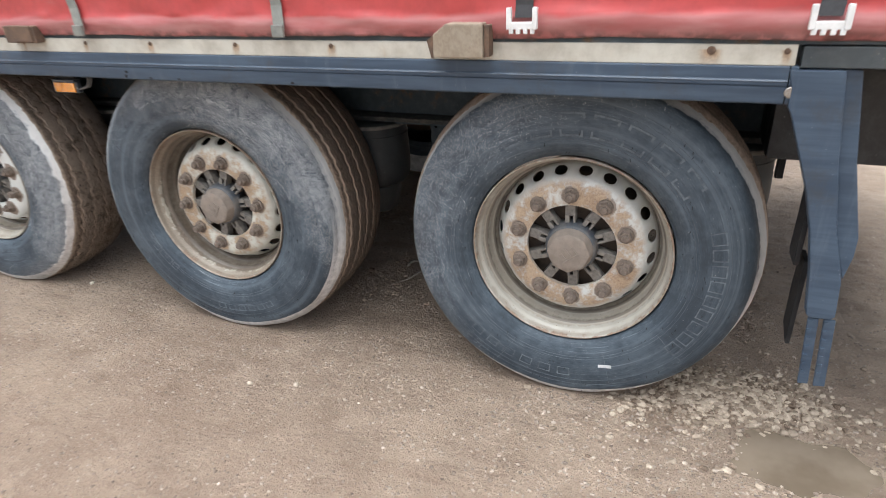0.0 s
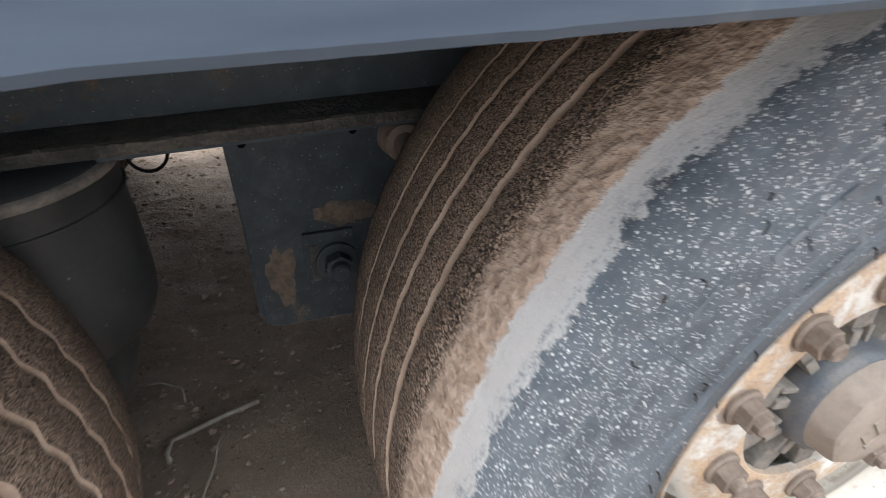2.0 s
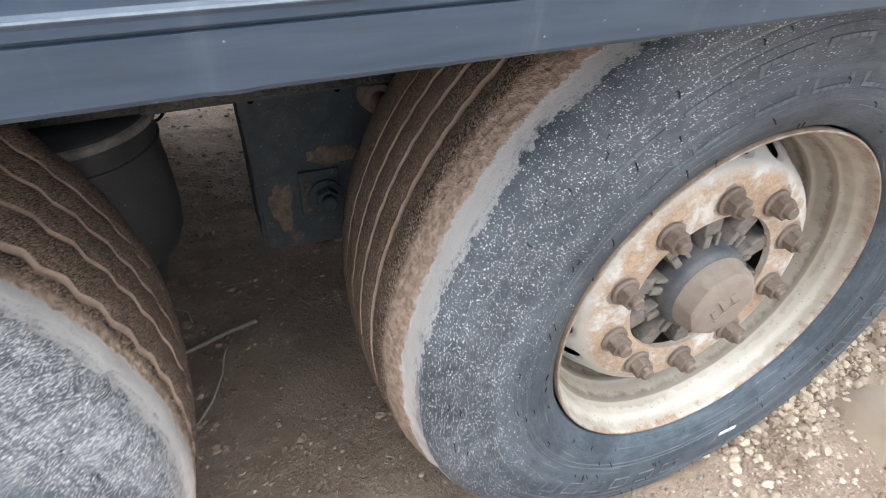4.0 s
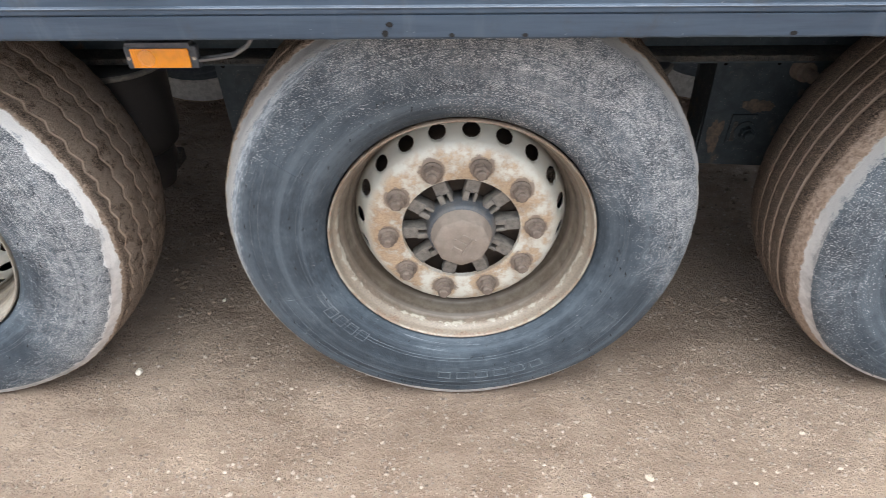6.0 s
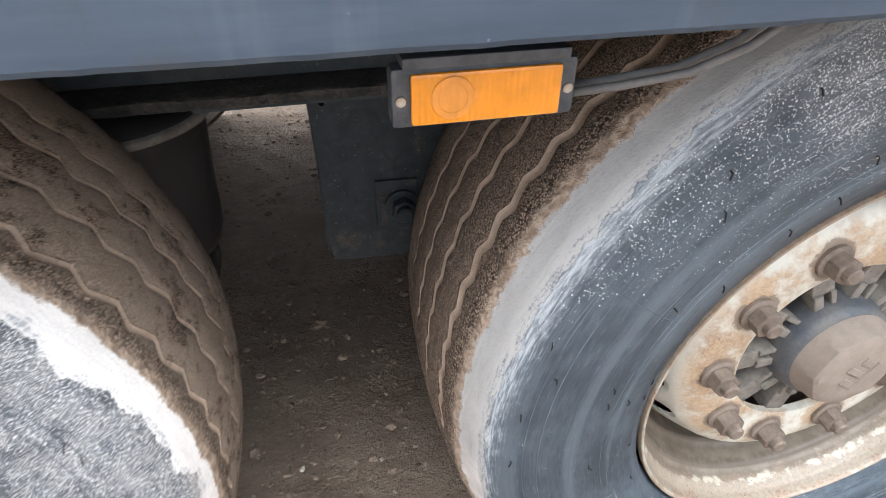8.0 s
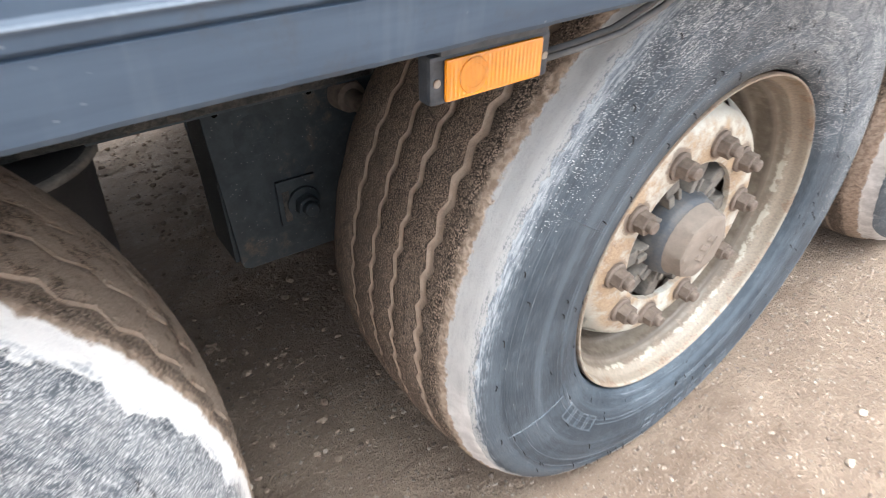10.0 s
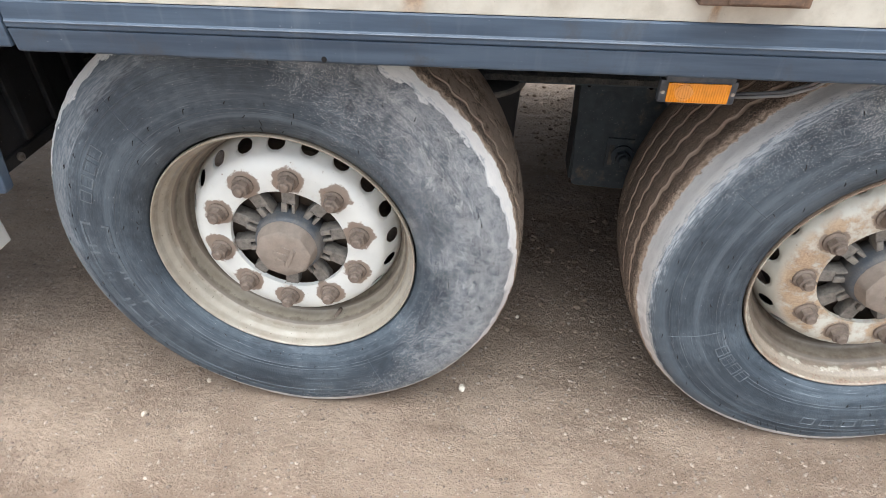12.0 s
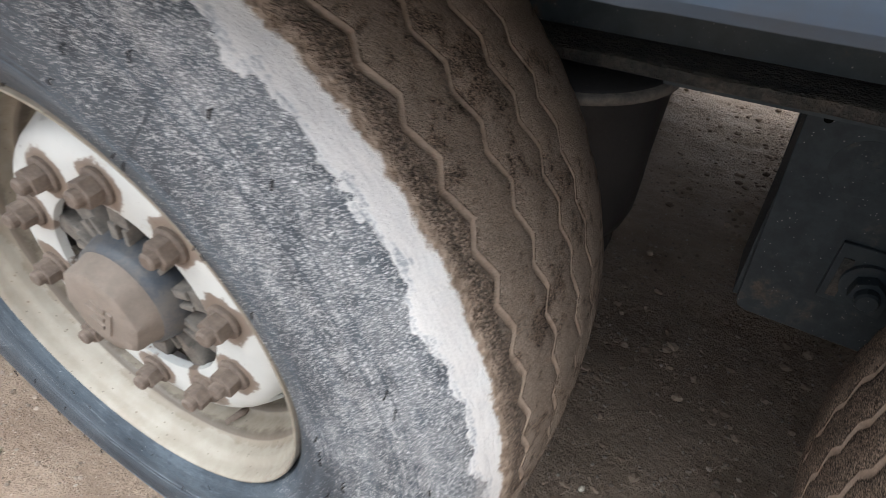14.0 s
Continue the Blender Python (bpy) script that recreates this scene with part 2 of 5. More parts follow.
def rim_material(name, seed, phase, rust, splash, lip_dirt, paint, grime, edge_rust, filth, bared):
    """Old white paint on steel: rust over the bolt face, mud round each nut, brown film along the lip."""
    g = Graph(name)
    x, y, z = g.xyz()
    r = g.math("SQRT", g.math("ADD", g.math("MULTIPLY", x, x), g.math("MULTIPLY", z, z)))
    at = g.moved((seed, -seed, seed * 0.5))
    big, mid, fine = g.noise(8.0, 3.0, 0.6, at), g.noise(40.0, 5.0, 0.65, at), g.noise(210.0, 4.0, 0.7, at)
    colour = g.mix(g.step(big, 0.3, 0.7), paint, tuple(0.86 * c for c in paint))
    # brown road film in the barrel, laid darker to deepen the recess's shading
    barrel = g.step(r, 0.240, 0.250)
    film = g.step(g.math("ADD", g.math("MULTIPLY", big, 0.4), g.math("MULTIPLY", mid, 0.6)), 0.30, 0.62, 0.72, 1.0)
    # the flange between lip and barrel, washed bare in a ragged band, most of all low down
    rag = g.math("ADD", y, g.math("ADD", g.math("MULTIPLY", g.math("SUBTRACT", mid, 0.5), 0.030), g.math("MULTIPLY", g.math("SUBTRACT", big, 0.5), 0.030)))
    clean = g.math("MULTIPLY", g.step(rag, 0.013 - 0.013 * bared, 0.018 - 0.013 * bared, 1.0, 0.0), g.step(g.math("ADD", z, g.math("MULTIPLY", g.math("SUBTRACT", big, 0.5), 0.5)), -0.02, 0.16, bared, 0.15 * bared))
    film = g.math("MULTIPLY", film, g.math("SUBTRACT", 1.0, clean))
    colour = g.mix(g.math("MULTIPLY", barrel, 0.9 * grime * grime), colour, (0.42, 0.388, 0.318))
    colour = g.mix(g.math("MULTIPLY", g.math("MULTIPLY", film, barrel), grime), colour, filth)
    # dirt lines in the barrel's steps, darkened to paint the shading there
    gutter = g.math("ADD", r, g.math("MULTIPLY", g.math("SUBTRACT", mid, 0.5), 0.004))
    seam = g.math("MAXIMUM", g.math("MULTIPLY", g.step(gutter, 0.2660, 0.2675), g.step(gutter, 0.2715, 0.2745, 1.0, 0.0)), g.math("MULTIPLY", g.step(gutter, 0.2525, 0.2540), g.step(gutter, 0.2575, 0.2605, 1.0, 0.0)))
    colour = g.mix(g.math("MULTIPLY", seam, 0.75), colour, (0.095, 0.075, 0.058))
    lip_line = g.math("ADD", r, g.math("ADD", g.math("MULTIPLY", g.math("SUBTRACT", mid, 0.5), 0.008 + 0.020 * lip_dirt), g.math("MULTIPLY", g.math("SUBTRACT", big, 0.5), 0.012)))
    lip = g.step(lip_line, 0.2895 - 0.012 * lip_dirt, 0.2925 - 0.012 * lip_dirt)
    lip = g.math("MULTIPLY", lip, g.step(y, -0.033, -0.030, 0.35, 1.0))
    colour = g.mix(g.math("MULTIPLY", lip, 0.8 * lip_dirt), colour, g.mix(g.step(fine, 0.3, 0.7), (0.17, 0.135, 0.105), (0.27, 0.215, 0.165)))
    rim_edge = g.math("MULTIPLY", g.step(lip_line, 0.2900, 0.2925), g.step(mid, 0.35, 0.6, 0.35, 1.0))
    colour = g.mix(g.math("MULTIPLY", rim_edge, 0.8 * edge_rust), colour, g.mix(g.step(fine, 0.3, 0.7), (0.16, 0.095, 0.06), (0.30, 0.205, 0.145)))
    dots = g.math("MULTIPLY", g.step(g.cells(130.0, vector=at), 0.14, 0.22, 1.0, 0.0), g.step(g.xyz(g.cells(130.0, "Color", at))[0], 0.80, 0.84))
    colour = g.mix(g.math("MULTIPLY", g.math("MULTIPLY", dots, barrel), 0.7), colour, (0.13, 0.10, 0.075))
    # rust over the bolt face
    ringed = g.math("MULTIPLY", g.step(r, 0.128, 0.138), g.step(r, 0.198, 0.226, 1.0, 0.0))
    corrode = g.step(g.math("ADD", g.math("MULTIPLY", mid, 0.65), g.math("MULTIPLY", big, 0.55)), 0.78 - 0.33 * rust, 0.93 - 0.30 * rust)
    oxide = g.mix(g.step(g.math("ADD", g.math("MULTIPLY", fine, 0.5), g.math("MULTIPLY", mid, 0.5)), 0.36, 0.62), (0.22, 0.115, 0.06), (0.45, 0.32, 0.20))
    colour = g.mix(g.math("MULTIPLY", g.math("MULTIPLY", ringed, corrode), 0.88), colour, oxide)
    # a brown splash round each nut, ragged outwards
    turn = g.math("DIVIDE", g.math("SUBTRACT", g.math("ARCTAN2", x, z), math.radians(phase)), math.radians(36))
    cell = g.math("SUBTRACT", g.math("FRACT", g.math("ADD", turn, 10.5)), 0.5)
    tang = g.math("MULTIPLY", cell, math.radians(36) * NUT_R)
    rad = g.math("SUBTRACT", r, NUT_R)
    away = g.math("SQRT", g.math("ADD", g.math("MULTIPLY", tang, tang), g.math("MULTIPLY", rad, rad)))
    away = g.math("ADD", away, g.math("ADD", g.math("MULTIPLY", g.math("SUBTRACT", mid, 0.5), 0.035), g.math("MULTIPLY", g.math("SUBTRACT", big, 0.5), 0.02)))
    colour = g.mix(g.math("MULTIPLY", g.step(away, 0.026, 0.038, 1.0, 0.0), 0.55 * splash), colour, (0.42, 0.28, 0.16))
    colour = g.mix(g.math("MULTIPLY", g.step(away, 0.021 + 0.011 * splash, 0.025 + 0.011 * splash, 1.0, 0.0), 0.85), colour, (0.185, 0.135, 0.105))
    # rust spots and grit
    spots = g.step(g.cells(48.0, vector=at), 0.05, 0.12, 1.0, 0.0)
    colour = g.mix(g.math("MULTIPLY", spots, g.step(big, 0.48, 0.62, 0.0, 0.75)), colour, (0.15, 0.095, 0.06))
    colour = g.mix(g.step(fine, 0.64, 0.74, 0.0, 0.5), colour, (0.20, 0.155, 0.115))
    normal = g.bump(g.math("ADD", g.math("MULTIPLY", fine, 0.4), g.math("MULTIPLY", corrode, 0.6)), 0.3, 0.001)
    return g.done(colour, g.step(mid, 0.3, 0.8, 0.34, 0.62), 0.0, normal, 0.5)


def plain_material(name, a, b, scale, rough, metal=0.0, relief=0.3, depth=0.001, grain=220.0, speck=None, spec=0.5):
    """Two tones in blotches, fine grain, and, where given, scattered specks of a third tone."""
    g = Graph(name)
    big, fine = g.noise(scale, 5.0, 0.62), g.noise(grain, 4.0, 0.65)
    colour = g.mix(g.step(g.math("ADD", g.math("MULTIPLY", big, 0.8), g.math("MULTIPLY", fine, 0.25)), 0.36, 0.7), a, b)
    if speck:
        chips = g.math("MULTIPLY", g.step(g.cells(speck[1]), 0.05, 0.11, 1.0, 0.0), g.step(g.noise(12.0), 0.45, 0.6))
        colour = g.mix(g.math("MULTIPLY", chips, 0.85), colour, speck[0])
    normal = g.bump(g.math("ADD", fine, big), relief, depth)
    return g.done(colour, g.step(big, 0.3, 0.7, max(0.05, rough - 0.12), min(1.0, rough + 0.1)), metal, normal, spec)


def rusty_material(name, paint, paint_b, rust_level, scale=5.0, rough=0.62, haze=0.25, tone=((0.075, 0.045, 0.028), (0.16, 0.105, 0.066))):
    """Painted steel with rust breaking through in patches and pale chips."""
    g = Graph(name)
    big, mid, fine = g.noise(scale, 4.0, 0.65), g.noise(scale * 6, 5.0, 0.65), g.noise(260.0, 4.0, 0.7)
    colour = g.mix(g.step(mid, 0.35, 0.7), paint, paint_b)
    rust = g.step(g.math("ADD", g.math("MULTIPLY", big, 0.7), g.math("MULTIPLY", mid, 0.45)), rust_level, rust_level + 0.14)
    colour = g.mix(g.math("MULTIPLY", rust, 0.8), colour, g.mix(g.step(fine, 0.35, 0.65), *tone))
    chips = g.step(g.cells(85.0), 0.05, 0.1, 1.0, 0.0)
    colour = g.mix(g.math("MULTIPLY", chips, g.step(mid, 0.45, 0.6)), colour, (0.30, 0.29, 0.27))
    fleck = g.math("MULTIPLY", g.step(g.cells(210.0), 0.10, 0.17, 1.0, 0.0), g.step(g.xyz(g.cells(210.0, "Color"))[0], 0.80, 0.83))
    colour = g.mix(g.math("MULTIPLY", fleck, 0.8), colour, (0.36, 0.36, 0.35))
    film = g.noise(3.2, 4.0, 0.6, g.moved((2.0, 0, 0), (1.0, 1.0, 0.5)))
    colour = g.mix(g.step(film, 0.45, 0.75, 0.0, haze), colour, (0.155, 0.145, 0.13))
    normal = g.bump(g.math("ADD", g.math("MULTIPLY", fine, 0.5), rust), 0.45, 0.0012)
    return g.done(colour, g.step(rust, 0, 1, rough, 0.88), 0.0, normal, 0.22)


def rail_material(name):
    """Slate-blue painted side rail: chalky, streaked lengthwise and down, with small chips."""
    g = Graph(name)
    along = g.noise(3.0, 5.0, 0.6, g.moved((0, 0, 0), (1.0, 1.0, 12.0)))
    down = g.noise(26.0, 4.0, 0.6, g.moved((3, 0, 0), (1.0, 0.2, 0.12)))
    fine = g.noise(300.0, 3.0, 0.6)
    colour = g.mix(g.step(along, 0.35, 0.68), (0.036, 0.057, 0.088), (0.062, 0.091, 0.130))
    colour = g.mix(g.step(down, 0.56, 0.8, 0.0, 0.4), colour, (0.13, 0.16, 0.195))
    dirt = g.step(g.math("ADD", g.noise(9.0, 5.0, 0.7), g.math("MULTIPLY", fine, 0.15)), 0.6, 0.78, 0.0, 0.5)
    colour = g.mix(dirt, colour, (0.05, 0.052, 0.055))
    chips = g.math("MULTIPLY", g.step(g.cells(70.0), 0.04, 0.075, 1.0, 0.0), g.step(g.noise(6.0), 0.48, 0.62))
    colour = g.mix(g.math("MULTIPLY", chips, 0.7), colour, (0.33, 0.36, 0.40))
    normal = g.bump(g.math("ADD", g.math("MULTIPLY", fine, 0.4), down), 0.2, 0.0008)
    return g.done(colour, g.step(along, 0.3, 0.7, 0.42, 0.60), 0.0, normal, 0.38)


RAIL_RIVETS = ((-2.296, 1.9), (-1.87, 0.8), (-1.58, 1.0), (-1.304, 1.2), (-0.98, 1.3), (-0.657, 1.3), (0.306, 2.2), (0.455, 1.0))


def white_rail_material(name):
    """Cream paint with rust weeping down from the fixings."""
    g = Graph(name)
    x, y, z = g.xyz()
    mid, fine = g.noise(16.0, 5.0, 0.65), g.noise(240.0, 4.0, 0.65)
    weep = g.noise(7.0, 4.0, 0.6, g.moved((1.7, 0, 0), (1.0, 0.1, 0.25)))
    colour = g.mix(g.step(mid, 0.35, 0.75), (0.52, 0.50, 0.435), (0.38, 0.35, 0.295))
    colour = g.mix(g.step(weep, 0.6, 0.74, 0.0, 0.75), colour, (0.42, 0.27, 0.13))
    colour = g.mix(g.step(fine, 0.63, 0.75, 0.0, 0.6), colour, (0.30, 0.27, 0.23))
    spot = g.step(g.math("ADD", weep, g.math("MULTIPLY", mid, 0.3)), 0.83, 0.9)
    colour = g.mix(spot, colour, (0.13, 0.07, 0.04))
    for at_x, size in RAIL_RIVETS:
        sway = g.math("ADD", g.math("SUBTRACT", x, at_x), g.math("MULTIPLY", g.math("SUBTRACT", mid, 0.5), 0.022))
        run = g.step(g.math("ABSOLUTE", sway), 0.004 * size, 0.013 * size, 1.0, 0.0)
        below = g.math("MULTIPLY", g.step(z, 1.104, 1.109, 1.0, 0.0), g.step(z, 1.075, 1.098, 0.45, 1.0))
        colour = g.mix(g.math("MULTIPLY", g.math("MULTIPLY", run, below), 0.75), colour, g.mix(g.step(fine, 0.35, 0.65), (0.20, 0.105, 0.05), (0.40, 0.25, 0.13)))
    return g.done(colour, 0.5, 0.0, g.bump(g.math("ADD", fine, mid), 0.25, 0.0008))


def curtain_material(name):
    """Red tarpaulin with a faded, dusty hem."""
    g = Graph(name)
    x, y, z = g.xyz()
    streak = g.noise(5.0, 5.0, 0.65, g.moved((0, 0, 0), (1.0, 1.0, 5.0)))
    mid, fine = g.noise(24.0, 4.0, 0.6), g.noise(420.0, 2.0, 0.5)
    colour = g.mix(g.step(mid, 0.35, 0.7), (0.42, 0.056, 0.054), (0.35, 0.048, 0.047))
    hem = g.step(g.math("ADD", z, g.math("MULTIPLY", g.math("SUBTRACT", streak, 0.5), 0.05)), 1.172, 1.19, 1.0, 0.0)
    faded = g.mix(g.step(streak, 0.3, 0.7), (0.33, 0.105, 0.102), (0.40, 0.20, 0.19))
    colour = g.mix(g.math("MULTIPLY", hem, 0.85), colour, faded)
    grime = g.math("MULTIPLY", g.step(z, 1.128, 1.155, 1.0, 0.0), g.step(mid, 0.42, 0.62))
    colour = g.mix(g.math("MULTIPLY", grime, 0.75), colour, (0.07, 0.04, 0.035))
    colour = g.mix(g.step(streak, 0.62, 0.8, 0.0, 0.35), colour, (0.36, 0.17, 0.16))
    return g.done(colour, 0.42, 0.0, g.bump(g.math("ADD", g.math("MULTIPLY", fine, 0.3), mid), 0.25, 0.001))


def ground_material(name):
    """Trodden yard of grey-brown earth with grit pressed in, damp and pale by turns."""
    g = Graph(name)
    big, mid = g.noise(1.1, 5.0, 0.62), g.noise(7.0, 6.0, 0.68)
    fine, grit = g.noise(70.0, 5.0, 0.7), g.noise(260.0, 4.0, 0.7)
    track = g.noise(9.0, 4.0, 0.6, g.moved((0, 0, 0), (0.25, 1.6, 1.0)))
    colour = g.mix(g.step(g.math("ADD", g.math("MULTIPLY", big, 0.6), g.math("MULTIPLY", mid, 0.5)), 0.40, 0.72), (0.255, 0.186, 0.136), (0.395, 0.304, 0.232))
    colour = g.mix(g.step(track, 0.45, 0.75, 0.0, 0.18), colour, (0.19, 0.148, 0.118))
    colour = g.mix(g.step(fine, 0.55, 0.78, 0.0, 0.4), colour, (0.145, 0.112, 0.09))
    colour = g.mix(g.step(grit, 0.58, 0.72, 0.0, 0.55), colour, (0.43, 0.37, 0.31))
    stone = g.cells(150.0, "Distance")
    tone = g.cells(150.0, "Color")
    pebble = g.math("MULTIPLY", g.step(stone, 0.22, 0.34, 1.0, 0.0), g.step(g.xyz(tone)[0], 0.62, 0.66))
    colour = g.mix(g.math("MULTIPLY", pebble, 0.75), colour, g.mix(g.xyz(tone)[1], (0.20, 0.15, 0.12), (0.50, 0.44, 0.37)))
    height = g.math("ADD", g.math("ADD", g.math("MULTIPLY", fine, 0.9), g.math("MULTIPLY", grit, 0.5)), g.math("ADD", g.math("MULTIPLY", pebble, 0.5), mid))
    clod = g.noise(26.0, 5.0, 0.7)
    colour = g.mix(g.step(clod, 0.55, 0.70, 0.0, 0.4), colour, (0.43, 0.345, 0.27))
    rise = g.math("ADD", height, g.math("MULTIPLY", clod, 1.3))
    # ruts along the trailer and pits, their shadows painted dark; pale and dark stones trodden in
    rut = g.noise(34.0, 4.0, 0.65, g.warped(3.0, 0.12, g.moved((0, 0, 0), (0.16, 1.0, 1.0))))
    colour = g.mix(g.step(rut, 0.54, 0.68, 0.0, 0.22), colour, (0.155, 0.118, 0.094))
    pit = g.math("MULTIPLY", g.step(g.noise(105.0, 3.0, 0.6), 0.60, 0.68, 0.0, 0.6), g.step(g.noise(5.0, 3.0), 0.42, 0.66, 0.15, 1.0))
    colour = g.mix(pit, colour, (0.10, 0.076, 0.06))
    big_stone = g.cells(62.0, "Distance", g.warped(60.0, 0.01))
    big_tone = g.xyz(g.cells(62.0, "Color", g.warped(60.0, 0.01)))
    lying = g.math("MULTIPLY", g.step(big_stone, 0.20, 0.28, 1.0, 0.0), g.step(big_tone[0], 0.80, 0.82))
    colour = g.mix(g.math("MULTIPLY", lying, 0.8), colour, g.mix(big_tone[1], (0.13, 0.10, 0.085), (0.52, 0.46, 0.39)))
    chalky = g.cells(95.0, "Distance", g.moved((3.0, 8.0, 1.0)))
    chalk_tone = g.xyz(g.cells(95.0, "Color", g.moved((3.0, 8.0, 1.0))))
    bits = g.math("MULTIPLY", g.step(chalky, 0.12, 0.20, 1.0, 0.0), g.step(chalk_tone[0], 0.80, 0.83))
    colour = g.mix(g.math("MULTIPLY", bits, 0.8), colour, g.mix(chalk_tone[1], (0.34, 0.25, 0.19), (0.58, 0.50, 0.42)))
    stain = g.noise(3.4, 5.0, 0.7, g.moved((5.0, 1.0, 0), (0.6, 1.4, 1.0)))
    colour = g.mix(g.step(stain, 0.50, 0.66, 0.0, 0.5), colour, (0.185, 0.128, 0.09))
    rise = g.math("ADD", g.math("SUBTRACT", rise, pit), g.math("ADD", g.math("MULTIPLY", lying, 0.7), g.math("MULTIPLY", rut, -0.35)))
    return g.done(colour, g.step(mid, 0.35, 0.7, 0.62, 0.92), 0.0, g.bump(rise, 1.0, 0.015), 0.35)


def stone_material(name, a, b):
    g = Graph(name)
    n = g.tree.nodes.new("ShaderNodeNewGeometry")
    each = n.outputs["Random Per Island"]
    fine = g.noise(160.0, 4.0, 0.65)
    colour = g.mix(each, a, b)
    colour = g.mix(g.step(fine, 0.45, 0.7, 0.0, 0.6), colour, (0.27, 0.195, 0.145))
    return g.done(colour, 0.8, 0.0, g.bump(fine, 0.5, 0.002), 0.4)


def clear_material(name, colour, rough):
    g = Graph(name)
    ribs = g.math("SINE", g.math("MULTIPLY", g.xyz()[0], 1500.0))
    g.bsdf.inputs["Transmission Weight"].default_value = 0.1
    g.bsdf.inputs["Coat Weight"].default_value = 0.3
    return g.done(g.mix(g.step(g.noise(60.0), 0.35, 0.7), colour, tuple(c * 0.85 for c in colour)), rough, 0.0, g.bump(ribs, 0.25, 0.0006), 0.6)


def water_material(name):
    g = Graph(name)
    murk = g.mix(g.step(g.noise(5.0, 4.0), 0.35, 0.7), (0.120, 0.094, 0.068), (0.185, 0.148, 0.112))
    return g.done(murk, 0.12, 0.0, g.bump(g.noise(14.0, 2.0), 0.05, 0.002), 0.3)


M_RUBBER = plain_material("black_rubber", (0.010, 0.010, 0.011), (0.024, 0.023, 0.023), 14.0, 0.72, speck=((0.2, 0.17, 0.14), 60.0), spec=0.2)
M_VOID = plain_material("hole_dark", (0.002, 0.002, 0.002), (0.005, 0.005, 0.005), 40.0, 0.95, spec=0.0)
M_PANEL = plain_material("mud_flecked_panel", (0.012, 0.013, 0.015), (0.040, 0.042, 0.044), 16.0, 0.5, speck=((0.30, 0.29, 0.27), 75.0))
M_BELLOWS = plain_material("dusty_bellows_rubber", (0.020, 0.023, 0.025), (0.044, 0.048, 0.049), 9.0, 0.6, speck=((0.22, 0.21, 0.19), 55.0))
M_BELLOWS_DARK = plain_material("dark_bellows_rubber", (0.016, 0.016, 0.017), (0.035, 0.033, 0.033), 9.0, 0.6, speck=((0.12, 0.11, 0.1), 60.0))
M_CHASSIS = rusty_material("chassis_paint", (0.043, 0.056, 0.064), (0.062, 0.078, 0.086), 0.62, 6.0)
M_HANGER = rusty_material("hanger_paint", (0.031, 0.041, 0.048), (0.046, 0.059, 0.067), 0.61, 6.0, 0.6, 0.08, ((0.085, 0.072, 0.058), (0.155, 0.125, 0.095)))
M_FLANGE = plain_material("crusted_steel", (0.034, 0.036, 0.036), (0.110, 0.100, 0.086), 30.0, 0.85, relief=1.0, depth=0.006, grain=120.0)
M_DRUM = plain_material("brake_drum_rust", (0.05, 0.036, 0.028), (0.10, 0.07, 0.05), 20.0, 0.85)
M_RAIL = rail_material("slate_blue_rail")
M_RIDGE_LIGHT = plain_material("worn_highlit_rail_paint", (0.060, 0.085, 0.120), (0.115, 0.145, 0.185), 30.0, 0.45)
# paler than the rubber, to paint highlights on the raised moulding
M_MARK = plain_material("highlit_moulding", (0.046, 0.061, 0.078), (0.15, 0.174, 0.196), 20.0, 0.6)
M_WHITE_RAIL = white_rail_material("cream_rail")
M_CURTAIN = curtain_material("red_tarpaulin")
M_STRAP_BLACK = plain_material("black_webbing", (0.02, 0.02, 0.022), (0.045, 0.045, 0.048), 40.0, 0.75)
M_STRAP_GREY = plain_material("grey_webbing", (0.15, 0.155, 0.14), (0.24, 0.24, 0.215), 30.0, 0.8)
M_BUCKLE = plain_material("white_buckle", (0.72, 0.72, 0.71), (0.60, 0.60, 0.58), 40.0, 0.45)
M_STAKE = rusty_material("khaki_bracket", (0.24, 0.195, 0.145), (0.31, 0.26, 0.20), 0.68, 9.0)
M_RUST = plain_material("rusted_steel", (0.075, 0.048, 0.034), (0.17, 0.105, 0.068), 24.0, 0.85, relief=0.7)
M_NUT = plain_material("muddy_nut", (0.13, 0.10, 0.08), (0.215, 0.17, 0.138), 60.0, 0.8, relief=0.6, depth=0.0015)
M_HUB = plain_material("dusty_hub_casting", (0.095, 0.088, 0.080), (0.225, 0.202, 0.174), 45.0, 0.7, relief=0.5)
M_CAP = plain_material("hub_cap_mud", (0.20, 0.165, 0.135), (0.26, 0.215, 0.18), 40.0, 0.82, relief=0.4)
M_COLLAR = plain_material("hub_collar", (0.05, 0.062, 0.078), (0.13, 0.12, 0.11), 22.0, 0.5)
M_SPLASH = plain_material("dried_mud", (0.060, 0.052, 0.044), (0.150, 0.115, 0.085), 55.0, 0.9, relief=0.7, depth=0.0015)
M_LAMP = plain_material("lamp_housing", (0.035, 0.045, 0.058), (0.085, 0.095, 0.11), 50.0, 0.5)
M_STEEL = plain_material("screw_steel", (0.42, 0.40, 0.37), (0.25, 0.22, 0.19), 200.0, 0.4, 0.8)
M_AMBER = clear_material("amber_lens", (0.96, 0.34, 0.004), 0.22)
M_AMBER_PALE = clear_material("amber_reflector", (0.92, 0.36, 0.05), 0.28)
M_CABLE = plain_material("grey_cable", (0.10, 0.105, 0.11), (0.16, 0.16, 0.16), 60.0, 0.55)
